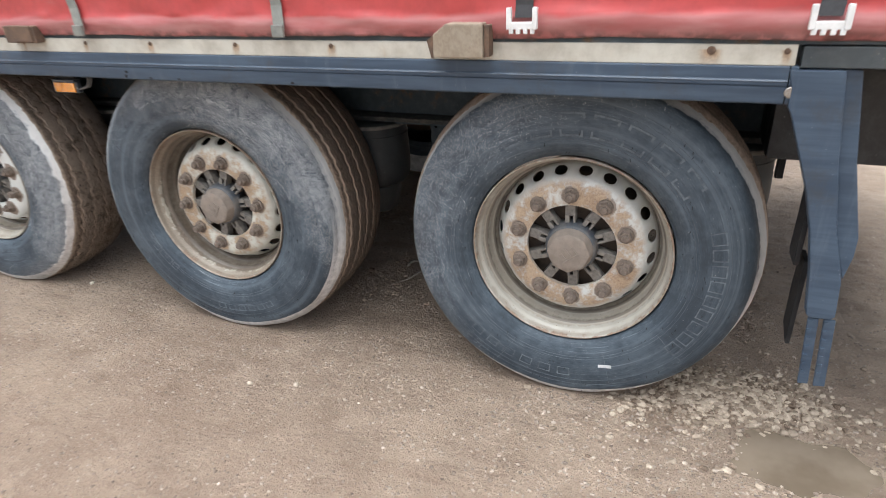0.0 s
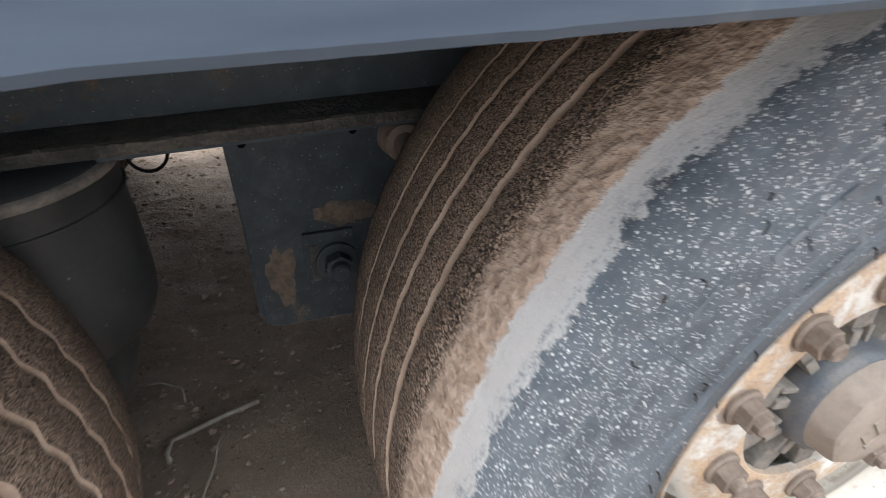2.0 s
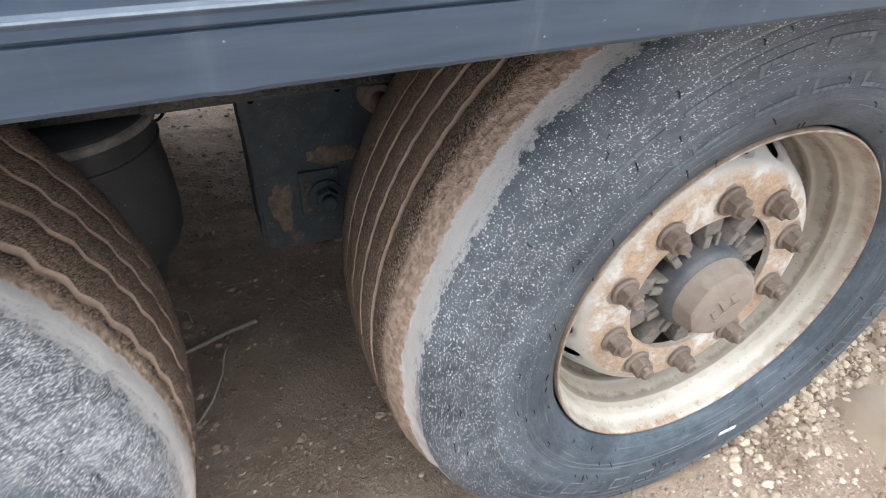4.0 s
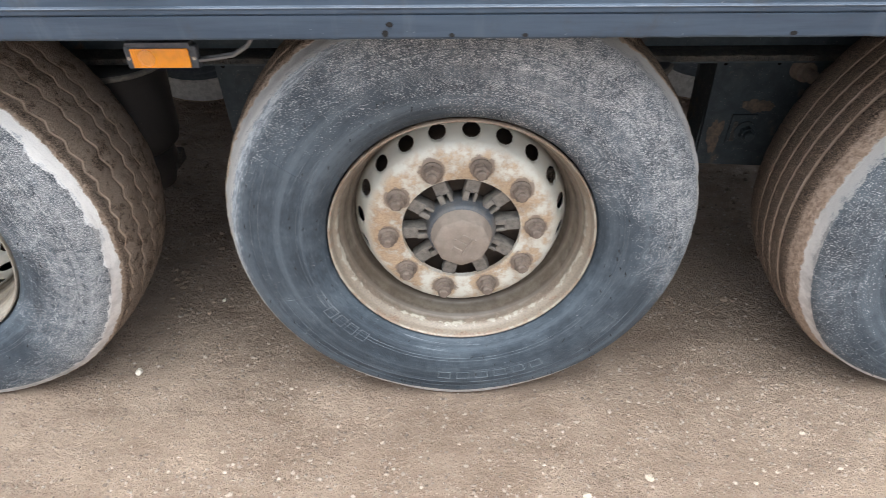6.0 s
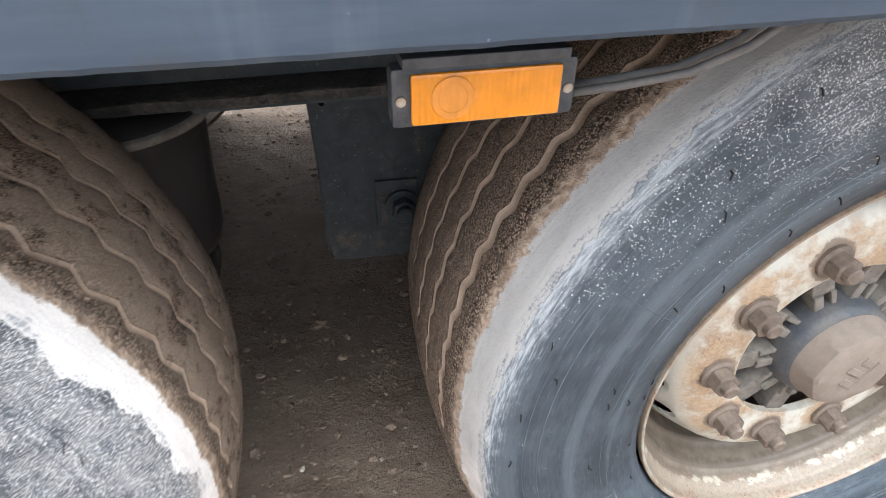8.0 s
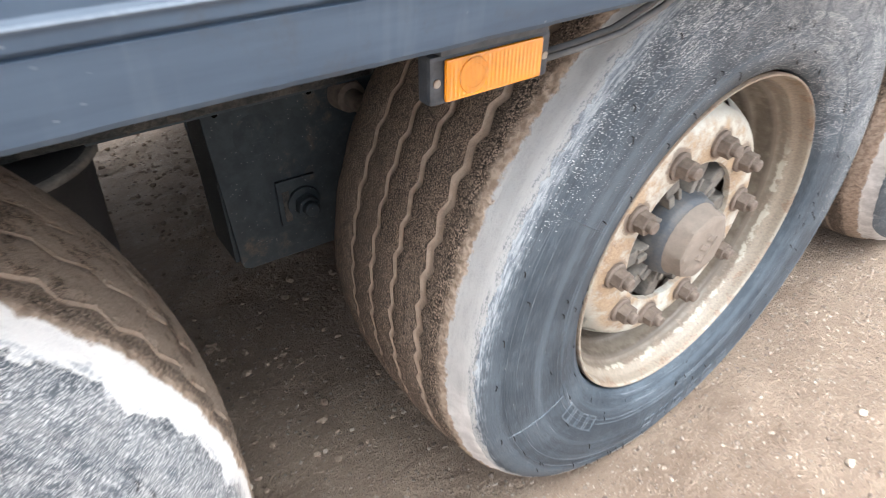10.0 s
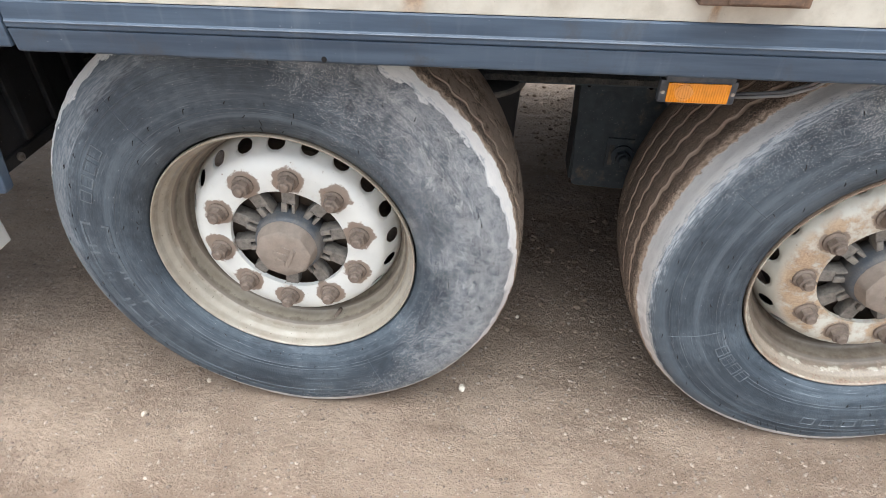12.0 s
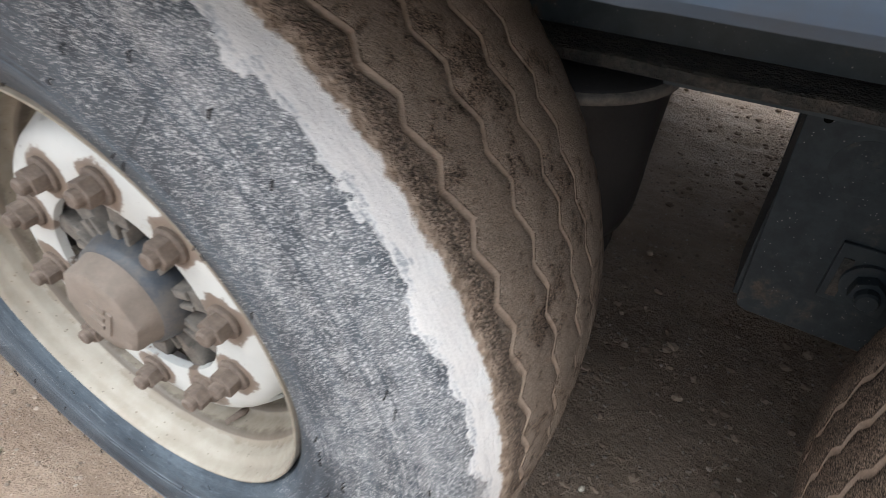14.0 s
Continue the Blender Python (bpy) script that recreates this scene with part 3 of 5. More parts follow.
M_BOX = plain_material("white_steel_box", (0.78, 0.79, 0.77), (0.70, 0.71, 0.68), 5.0, 0.45, speck=((0.12, 0.13, 0.13), 22.0))
M_STICKER = plain_material("white_sticker", (0.72, 0.72, 0.72), (0.6, 0.6, 0.6), 90.0, 0.5)
M_GROUND = ground_material("yard_earth")
M_STONE = stone_material("yard_stones", (0.13, 0.10, 0.08), (0.44, 0.37, 0.305))
M_GRAVEL = stone_material("gravel_stones", (0.10, 0.068, 0.046), (0.46, 0.385, 0.30))
M_CLOD = stone_material("earth_clods", (0.17, 0.122, 0.090), (0.36, 0.275, 0.21))
M_CHALK = stone_material("pale_stone", (0.66, 0.60, 0.50), (0.72, 0.66, 0.56))
M_BUFF = stone_material("buff_stone", (0.40, 0.335, 0.265), (0.48, 0.41, 0.33))
M_STICK = plain_material("bleached_wood", (0.26, 0.22, 0.18), (0.40, 0.35, 0.29), 60.0, 0.8)
M_WATER = water_material("muddy_water")


# ---- mesh helpers ----
def mesh_of(name, verts, faces, smooth=True):
    me = bpy.data.meshes.new(name)
    me.from_pydata([tuple(v) for v in verts], [], [tuple(f) for f in faces])
    me.update()
    if smooth:
        me.polygons.foreach_set("use_smooth", [True] * len(me.polygons))
    return me


def part(name, bm, material, parent, label="", m=None, smooth=False):
    """Links a bmesh, or a ready mesh, as one object under a thing or a part."""
    if isinstance(bm, bmesh.types.BMesh):
        bmesh.ops.recalc_face_normals(bm, faces=bm.faces)
        me = bpy.data.meshes.new(name)
        bm.to_mesh(me)
        bm.free()
        if smooth:
            me.polygons.foreach_set("use_smooth", [True] * len(me.polygons))
    else:
        me = bm
    if not me.materials:
        me.materials.append(material)
    ob = new(name, me)
    ob.parent = parent
    if m is not None:
        ob.matrix_basis = m
    if label:
        tagged(ob, label)
    return ob


def box(x0, x1, y0, y1, z0, z1, bevel=0.0, bm=None):
    bm = bm or bmesh.new()
    vs = bmesh.ops.create_cube(bm, size=1.0)["verts"]
    for v in vs:
        v.co = Vector(((x0 + x1) / 2 + v.co.x * (x1 - x0), (y0 + y1) / 2 + v.co.y * (y1 - y0), (z0 + z1) / 2 + v.co.z * (z1 - z0)))
    if bevel:
        edges = list({e for v in vs for e in v.link_edges})
        bmesh.ops.bevel(bm, geom=edges, offset=bevel, segments=2, affect="EDGES", profile=0.6)
    return bm


def lathe(profile, n=96, bm=None, about="Y", close=False):
    """Turns a profile of (along, radius) round an axis."""
    bm = bm or bmesh.new()
    rings = []
    for along, r in profile:
        ring = []
        for k in range(n):
            a = 2 * math.pi * k / n
            s, c = r * math.sin(a), r * math.cos(a)
            ring.append(bm.verts.new((s, along, c) if about == "Y" else ((s, c, along) if about == "Z" else (along, s, c))))
        rings.append(ring)
    for a, b in zip(rings, rings[1:] + (rings[:1] if close else [])):
        for k in range(n):
            bm.faces.new((a[k], a[(k + 1) % n], b[(k + 1) % n], b[k]))
    if not close:
        for ring in (rings[0], rings[-1]):
            if profile[rings.index(ring)][1] > 1e-4:
                bm.faces.new(ring)
    return bm


def prism(outline, a, b, axis="y", bevel=0.0):
    """Extrudes an outline of (u, v) from a to b along an axis; (u, v) is (x, z), (y, z) or (x, y)."""
    bm = bmesh.new()

    def at(u, v, w):
        return (u, w, v) if axis == "y" else ((w, u, v) if axis == "x" else (u, v, w))

    low = [bm.verts.new(at(u, v, a)) for u, v in outline]
    high = [bm.verts.new(at(u, v, b)) for u, v in outline]
    bm.faces.new(low), bm.faces.new(high[::-1])
    for i in range(len(outline)):
        j = (i + 1) % len(outline)
        bm.faces.new((low[i], low[j], high[j], high[i]))
    bmesh.ops.recalc_face_normals(bm, faces=bm.faces)
    if bevel:
        bmesh.ops.bevel(bm, geom=list(bm.edges), offset=bevel, segments=2, affect="EDGES", profile=0.6)
    return bm


def tube(points, r, n=10, bm=None):
    """A round rod along points, closed at its ends."""
    bm = bm or bmesh.new()
    pts = [Vector(p) for p in points]
    rings, side = [], None
    for i, p in enumerate(pts):
        d = (pts[min(i + 1, len(pts) - 1)] - pts[max(i - 1, 0)]).normalized()
        side = d.orthogonal().normalized() if side is None else (side - d * side.dot(d)).normalized()
        up = d.cross(side)
        rr = r[i] if isinstance(r, (list, tuple)) else r
        rings.append([bm.verts.new(p + rr * (math.cos(2 * math.pi * k / n) * side + math.sin(2 * math.pi * k / n) * up)) for k in range(n)])
    for a, b in zip(rings, rings[1:]):
        for k in range(n):
            bm.faces.new((a[k], a[(k + 1) % n], b[(k + 1) % n], b[k]))
    bm.faces.new(rings[0][::-1]), bm.faces.new(rings[-1])
    return bm


# ---- the yard ----
PUDDLE = (0.69, -0.12)


def ground_height(x, y):
    """The yard's relief in metres: nearly level, with a hollow that holds water and a bank of gravel beside the rear tyre."""
    near = math.exp(-((x + 1.0) ** 2 + (y - 0.3) ** 2) / 30)
    h = 0.011 * noise.fractal((x * 1.3, y * 1.3, 3.1), 1.0, 2.0, 3) * near
    h += 0.005 * noise.fractal((x * 7, y * 7, 8.2), 1.0, 2.0, 3) * near
    loose = min(1.0, max(0.0, (y - 0.25) / 0.5)) * near
    h += 0.012 * loose * noise.fractal((x * 12, y * 17, 1.7), 0.8, 2.0, 4)
    for wx in (0.0, -1.31, -2.62):
        h *= 1 - 0.9 * math.exp(-(((x - wx) / 0.22) ** 2 + ((y - 0.13) / 0.25) ** 2))
    h -= 0.034 * math.exp(-(((x - PUDDLE[0]) / 0.26) ** 2 + ((y - PUDDLE[1]) / 0.15) ** 2) ** 1.2)
    wet = math.exp(-(((x - PUDDLE[0]) / 0.40) ** 2 + ((y - PUDDLE[1]) / 0.28) ** 2))
    h += 0.011 * wet * noise.fractal((x * 9, y * 11, 5.5), 0.9, 2.0, 3)
    h += 0.022 * math.exp(-(((x - 0.52) / 0.24) ** 2 + ((y - 0.12) / 0.10) ** 2))
    return h


def spread(low, high, step, far):
    """Even steps from low to high, then ever longer ones out to far."""
    mid = list(np.arange(low, high + 1e-6, step))
    out, d, a, b = [], step, low, high
    while d < far:
        d *= 1.32
        a, b = a - d, b + d
        mid = [a, *mid, b]
    return mid


def build_ground():
    xs, ys = spread(-3.9, 1.4, 0.016, 260), spread(-1.5, 3.4, 0.016, 260)
    verts = [(x, y, ground_height(x, y)) for y in ys for x in xs]
    w = len(xs)
    faces = [(j * w + i, j * w + i + 1, (j + 1) * w + i + 1, (j + 1) * w + i) for j in range(len(ys) - 1) for i in range(w - 1)]
    me = mesh_of("ground", verts, faces)
    me.materials.append(M_GROUND)
    tagged(new("ground", me), "grey-brown trodden earth yard with grit pressed in", "ground", kind="structure")


def stone_shape(rng, sub):
    bm = bmesh.new()
    bmesh.ops.create_icosphere(bm, subdivisions=sub, radius=1.0)
    off = rng.uniform(0, 50)
    for v in bm.verts:
        v.co *= 1 + 0.38 * noise.noise(v.co * 1.3 + Vector((off, off, 0))) + 0.22 * noise.noise(v.co * 3.1 + Vector((0, off, off)))
    data = ([v.co.copy() for v in bm.verts], [[v.index for v in f.verts] for f in bm.faces])
    bm.free()
    return data


def scatter(name, spots, sub, material, label, category, seed):
    """Stones as one heap: spots of (x, y, size)."""
    rng = random.Random(seed)
    kinds = [stone_shape(rng, sub) for _ in range(9)]
    verts, faces = [], []
    for x, y, s in spots:
        vs, fs = kinds[rng.randrange(9)]
        turn = Euler((rng.uniform(0, 6.3), rng.uniform(0, 6.3), rng.uniform(0, 6.3))).to_matrix()
        flat = Vector((s * rng.uniform(0.8, 1.25), s * rng.uniform(0.7, 1.1), s * rng.uniform(0.5, 0.8)))
        base, z = len(verts), ground_height(x, y) + s * rng.uniform(-0.15, 0.3)
        for v in vs:
            q = turn @ v
            verts.append((x + q.x * flat.x, y + q.y * flat.y, z + q.z * flat.z))
        faces += [[base + i for i in f] for f in fs]
    me = mesh_of(name, verts, faces, smooth=False)
    me.materials.append(material)
    tagged(new(name, me), label, category, kind="stuff")


def under_tyre(x, y):
    return any(abs(x - wx) < 0.2 and -0.05 < y < 0.32 for wx in (0.0, -1.31, -2.62))


def build_stones():
    rng = random.Random(4)
    small = []
    while len(small) < 17000:
        x, y = rng.gauss(-1.1, 1.5), rng.gauss(0.0, 0.95)
        if noise.noise((x * 0.9, y * 4.2, 2.0)) > rng.uniform(-0.45, 0.40) and not under_tyre(x, y) and y < 3.2:
            small.append((x, y, 0.0014 + 0.0052 * rng.random() ** 3))
    for _ in range(2600):
        x, y = rng.gauss(0.45, 0.45), rng.gauss(-0.25, 0.35)
        if not under_tyre(x, y):
            small.append((x, y, 0.002 + 0.006 * rng.random() ** 2))
    scatter("yard_pebbles", small, 1, M_STONE, "small brown and grey pebbles strewn on the earth", "pebbles", 5)
    bank = []
    while len(bank) < 2600:
        x, y = rng.gauss(0.50, 0.17), rng.gauss(0.07, 0.075)
        if (x - 0.0) ** 2 > 0.03 and not (x < 0.30 and y > -0.02 + 0.25 * x):
            bank.append((x, y, 0.0035 + 0.0095 * rng.random() ** 2.6))
    for _ in range(260):
        bank.append((rng.gauss(0.62, 0.3), rng.gauss(0.0, 0.16), 0.005 + 0.009 * rng.random()))
    bank = [b for b in bank if ((b[0] - PUDDLE[0]) / 0.24) ** 2 + ((b[1] - PUDDLE[1]) / 0.13) ** 2 > 1 or rng.random() < 0.30]
    clods = []
    while len(clods) < 8000:
        x, y = rng.uniform(-3.6, 0.7), rng.uniform(0.28, 3.2)
        if noise.noise((x * 3, y * 3, 6.0)) > rng.uniform(-0.6, 0.5):
            clods.append((x, y, 0.003 + 0.010 * rng.random() ** 3))
    scatter("earth_clods", clods, 1, M_CLOD, "loose brown clods of earth under the trailer", "clods", 7)
    scatter("gravel_bank", bank, 2, M_GRAVEL, "bank of loose pale gravel against the rear tyre", "gravel", 6)


def build_puddle():
    n, ring = 48, []
    for k in range(n):
        a = 2 * math.pi * k / n
        s = 1 + 0.18 * noise.noise((math.cos(a) * 1.4, math.sin(a) * 1.4, 2.0))
        ring.append((PUDDLE[0] + 0.42 * s * math.cos(a), PUDDLE[1] + 0.22 * s * math.sin(a), -0.0205))
    me = mesh_of("puddle", [(PUDDLE[0], PUDDLE[1], -0.0205), *ring], [(0, 1 + k, 1 + (k + 1) % n) for k in range(n)])
    me.materials.append(M_WATER)
    tagged(new("puddle", me), "shallow puddle of cloudy brown water beside the gravel", "puddle", kind="structure")


def loose_stone(x, y, s, label, material, seed):
    rng = random.Random(seed)
    vs, fs = stone_shape(rng, 2)
    me = mesh_of("stone", [(v.x * s, v.y * s * 0.8, v.z * s * 0.7 + 0.45 * s) for v in vs], fs, smooth=False)
    me.materials.append(material)
    ob = tagged(new("stone", me), label, "stone")
    ob.location = (x, y, ground_height(x, y))
    ob.rotation_euler.z = rng.uniform(0, 6)


def stick(name, points, r, label):
    pts = [(x, y, ground_height(x, y) + dz + r) for x, y, dz in points]
    ob = part(name, tube(pts, r, 8), M_STICK, None, "", smooth=True)
    tagged(ob, label, "stick")


build_ground()
build_puddle()
build_stones()
loose_stone(-2.212, 0.040, 0.012, "small chalk-white stone lying on the earth", M_CHALK, 1)
loose_stone(-0.863, -0.296, 0.011, "small buff stone lying on the earth", M_BUFF, 2)
loose_stone(-1.021, -0.342, 0.011, "small buff stone lying on the earth", M_BUFF, 3)
loose_stone(-3.05, -0.13, 0.008, "small buff stone lying on the earth", M_BUFF, 5)
loose_stone(-2.926, 0.002, 0.008, "small buff stone lying on the earth", M_BUFF, 6)
loose_stone(-2.057, 0.340, 0.007, "small pale stone lying on the earth", M_CHALK, 7)
stick("stick", [(-0.665, 0.724, 0.014), (-0.74, 0.709, 0.008), (-0.815, 0.694, 0.0), (-0.848, 0.686, 0.0), (-0.856, 0.645, 0.0), (-0.848, 0.622, 0.0)], 0.0055, "bent bleached stick lying on the earth")
stick("twig", [(-0.747, 0.655, 0.006), (-0.759, 0.637, 0.0), (-0.768, 0.575, 0.0), (-0.800, 0.505, 0.0), (-0.848, 0.435, 0.0)], 0.003, "thin curved twig lying on the earth")
stick("twig", [(-0.93, 0.875, 0.0), (-0.87, 0.86, 0.004), (-0.825, 0.825, 0.0), (-0.82, 0.785, 0.0)], 0.0025, "thin hooked twig lying on the earth")

# ---- the trailer ----
trailer = tagged(new("semi_trailer"), "three-axle curtain-side trailer with red tarpaulin and slate-blue side rail", "trailer")
REAR_X, FRONT_X, NEAR_Y, FAR_Y = 1.30, -10.5, -0.15, 2.33


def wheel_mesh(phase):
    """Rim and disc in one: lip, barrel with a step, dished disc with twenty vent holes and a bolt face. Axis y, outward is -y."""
    bm = bmesh.new()
    lip = [(-0.004, 0.2915), (-0.020, 0.2955), (-0.030, 0.2965), (-0.0345, 0.2950), (-0.0350, 0.2925), (-0.0325, 0.2905), (-0.026, 0.2892), (-0.017, 0.2884), (-0.013, 0.2870), (-0.0085, 0.2836), (-0.0045, 0.2806),
           (-0.001, 0.2792), (0.010, 0.2778), (0.0150, 0.2764), (0.0185, 0.2738), (0.0210, 0.2700), (0.0240, 0.2676), (0.0300, 0.2668), (0.0500, 0.2648), (0.0555, 0.2630), (0.0590, 0.2595), (0.0615, 0.2560), (0.0650, 0.2542), (0.074, 0.2532), (0.084, 0.2515), (0.092, 0.2480)]
    n = 160
    rings = []
    for y, r in lip:
        rings.append([bm.verts.new((r * math.sin(2 * math.pi * k / n), y, r * math.cos(2 * math.pi * k / n))) for k in range(n)])
    for a, b in zip(rings, rings[1:]):
        for k in range(n):
            bm.faces.new((a[k], a[(k + 1) % n], b[(k + 1) % n], b[k]))
    # the disc, as (y, r) along a parameter from the barrel to the bolt face
    slope = [(0.0, 0.088, 0.2488), (0.10, 0.080, 0.2450), (0.20, 0.073, 0.2418), (0.50, 0.050, 0.2320), (0.78, 0.0310, 0.2210), (0.86, 0.0240, 0.2145), (0.93, 0.0185, 0.2060), (1.0, 0.0150, 0.1950)]

    def surface(u, a):
        y, r = float(np.interp(u, [s[0] for s in slope], [s[1] for s in slope])), float(np.interp(u, [s[0] for s in slope], [s[2] for s in slope]))
        return Vector((r * math.sin(a), y, r * math.cos(a)))

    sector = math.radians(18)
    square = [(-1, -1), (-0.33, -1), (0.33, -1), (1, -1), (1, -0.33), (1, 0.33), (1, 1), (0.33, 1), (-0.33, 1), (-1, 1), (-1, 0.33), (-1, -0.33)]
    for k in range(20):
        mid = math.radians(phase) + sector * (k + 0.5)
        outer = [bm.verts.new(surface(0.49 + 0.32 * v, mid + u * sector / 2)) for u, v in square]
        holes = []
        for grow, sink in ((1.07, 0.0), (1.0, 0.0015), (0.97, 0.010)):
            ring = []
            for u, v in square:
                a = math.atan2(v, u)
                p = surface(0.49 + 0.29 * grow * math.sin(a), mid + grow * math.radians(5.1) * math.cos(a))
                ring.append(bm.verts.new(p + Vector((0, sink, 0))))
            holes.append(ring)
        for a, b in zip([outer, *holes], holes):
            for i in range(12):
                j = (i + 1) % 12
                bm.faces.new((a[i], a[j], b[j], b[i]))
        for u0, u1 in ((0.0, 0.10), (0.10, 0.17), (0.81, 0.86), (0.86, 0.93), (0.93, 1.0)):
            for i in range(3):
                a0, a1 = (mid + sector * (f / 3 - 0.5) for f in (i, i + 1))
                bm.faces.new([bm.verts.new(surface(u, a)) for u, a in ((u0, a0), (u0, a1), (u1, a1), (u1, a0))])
    face = [(0.0150, 0.1950), (0.0135, 0.1880), (0.0130, 0.1820), (0.0130, 0.1400), (0.0145, 0.1355), (0.026, 0.1345)]
    rings = []
    for y, r in face:
        rings.append([bm.verts.new((r * math.sin(math.radians(phase) + 2 * math.pi * k / 60), y, r * math.cos(math.radians(phase) + 2 * math.pi * k / 60))) for k in range(60)])
    for a, b in zip(rings, rings[1:]):
        for k in range(60):
            bm.faces.new((a[k], a[(k + 1) % 60], b[(k + 1) % 60], b[k]))
    bmesh.ops.remove_doubles(bm, verts=bm.verts, dist=0.0008)
    return bm


def tyre_mesh(name, grooves, edge, zig, seed, depth=0.0075, inner=0.296, round_off=0.018, inner_drop=0.012, bulk=0.004):
    """Tyre with four zigzag grooves, ragged muddy shoulders and a flattened foot. Columns run across, rows round."""
    side = [(-0.008, 0.2965), (-0.024, 0.2990), (-0.035, 0.3030), (-0.042, 0.314), (-0.0445, 0.3165), (-0.0455, 0.324), (-0.0485, 0.327), (-0.0525, 0.345), (-0.0555, 0.365), (-0.0575, 0.39), (-0.0575, 0.41),
            (-0.0555, 0.437), (-0.0510, 0.460), (-0.0500, 0.463), (-0.0505, 0.466), (-0.0440, 0.4830), (-0.0375, 0.4910 + 0.5 * bulk), (-0.0300, 0.4965 + 0.8 * bulk), (-0.0210, 0.5005 + bulk)]
    cross = [("s", y, r, 0.0) for y, r in side]
    cross += [("e", edge - 0.006, 0.5045 + bulk, 0.0), ("e", edge, 0.5090 + bulk, 0.0), ("e", edge + 0.007, 0.5130 + bulk, 0.0), ("e", edge + 0.016, 0.5170 + 0.8 * bulk, 0.0)]

    def crown(y):
        return 0.5350 - (round_off if y < 0.135 else inner_drop) * ((y - 0.135) / 0.15) ** 2

    last = edge + 0.016
    for c, w in grooves:
        for f in (0.4, 0.8):
            cross.append(("t", last + (c - w - last) * f, None, 0.0))
        cross += [("g", c - w - 0.0012, None, 0.0), ("g", c - w + 0.0010, None, 0.55), ("g", c - w * 0.45, None, 1.0), ("g", c, None, 0.82), ("g", c + w * 0.45, None, 1.0), ("g", c + w - 0.0010, None, 0.55), ("g", c + w + 0.0012, None, 0.0)]
        last = c + w
    cross += [("t", last + (inner - last) * f, None, 0.0) for f in (0.35, 0.7)]
    cross += [("e", inner, crown(inner) - 0.002, 0.0), ("e", inner + 0.008, crown(inner) - 0.011, 0.0), ("s", 0.310, 0.50, 0.0), ("s", 0.318, 0.46, 0.0), ("s", 0.326, 0.41, 0.0), ("s", 0.318, 0.35, 0.0), ("s", 0.295, 0.296, 0.0)]
    periods, amount = zig
    n = periods * 8 if periods * 8 <= 600 else periods * 6
    verts, marks = [], []
    for k in range(n):
        a = 2 * math.pi * k / n
        sa, ca = math.sin(a), math.cos(a)
        phase = (a * periods / (2 * math.pi)) % 1.0
        wave = amount * (2 * (phase / 0.62 if phase < 0.62 else (1 - phase) / 0.38) - 1)
        for kind, y, r, deep in cross:
            p = Vector((sa * 0.53, y, ca * 0.53))
            if kind in "gt":
                y2 = y + (wave if kind == "g" else wave * 0.5)
                fill = 0.75 + 0.35 * noise.noise(p * 14 + Vector((seed, 0, 0)))
                r2 = crown(y2) - depth * deep * fill + 0.0009 * noise.fractal(p * 60 + Vector((seed, 0, 0)), 1.0, 2.0, 2)
                near = max(0.0, 1 - (y - edge) / 0.055)
                r2 += 0.0022 * near * noise.fractal(p * 36 + Vector((0, seed, 0)), 0.9, 2.0, 3)
            elif kind == "e":
                y2 = y + 0.0032 * noise.fractal(p * 26 + Vector((0, 0, seed)), 0.9, 2.0, 3)
                r2 = r + 0.0020 * noise.fractal(p * 40 + Vector((seed, 0, seed)), 0.9, 2.0, 3)
            else:
                y2, r2 = y, r
            x, z = r2 * sa, r2 * ca
            foot = HUB_Z - 0.001
            if z < -foot + 0.03:
                # the foot: rubber spreads where it meets the earth
                press = min(1.0, (-foot + 0.03 - z) / 0.06)
                y2 += (-0.012 if y < 0.13 else 0.012) * press
                z = max(z, -foot)
            verts.append((x, y2, z))
            marks.append(1.0 if deep > 0.3 else 0.0)
    w = len(cross)
    faces = [(k * w + i, k * w + i + 1, ((k + 1) % n) * w + i + 1, ((k + 1) % n) * w + i) for k in range(n) for i in range(w - 1)]
    me = mesh_of(name, verts, faces)
    layer = me.attributes.new("groove", "FLOAT", "POINT")
    layer.data.foreach_set("value", marks)
    return me


def nut_mesh():
    bm = lathe([(0.0130, 0.0235), (0.0085, 0.0235), (0.0065, 0.0200)], 20)
    hexa = [(0.0185 * math.sin(math.radians(60 * k)), 0.0185 * math.cos(math.radians(60 * k))) for k in range(6)]
    other = prism(hexa, -0.0120, 0.0075, "y", 0.0018)
    me = bpy.data.meshes.new("tmp")
    other.to_mesh(me)
    other.free()
    bm.from_mesh(me)
    bpy.data.meshes.remove(me)
    lathe([(-0.010, 0.0110), (-0.0205, 0.0110), (-0.0230, 0.0085)], 14, bm)
    bmesh.ops.recalc_face_normals(bm, faces=bm.faces)
    me = bpy.data.meshes.new("wheel_nut")
    bm.to_mesh(me)
    bm.free()
    me.materials.append(M_NUT)
    return me


def spoke_mesh():
    """A hub rib, forked towards the cap, lying along +z."""
    bm = box(-0.0185, 0.0125, 0.022, 0.055, 0.098, 0.140, 0.003)
    box(-0.0185, -0.0050, 0.018, 0.055, 0.060, 0.102, 0.002, bm)
    box(0.0050, 0.0125, 0.018, 0.055, 0.060, 0.102, 0.002, bm)
    me = bpy.data.meshes.new("hub_rib")
    bm.to_mesh(me)
    bm.free()
    me.materials.append(M_HUB)
    return me


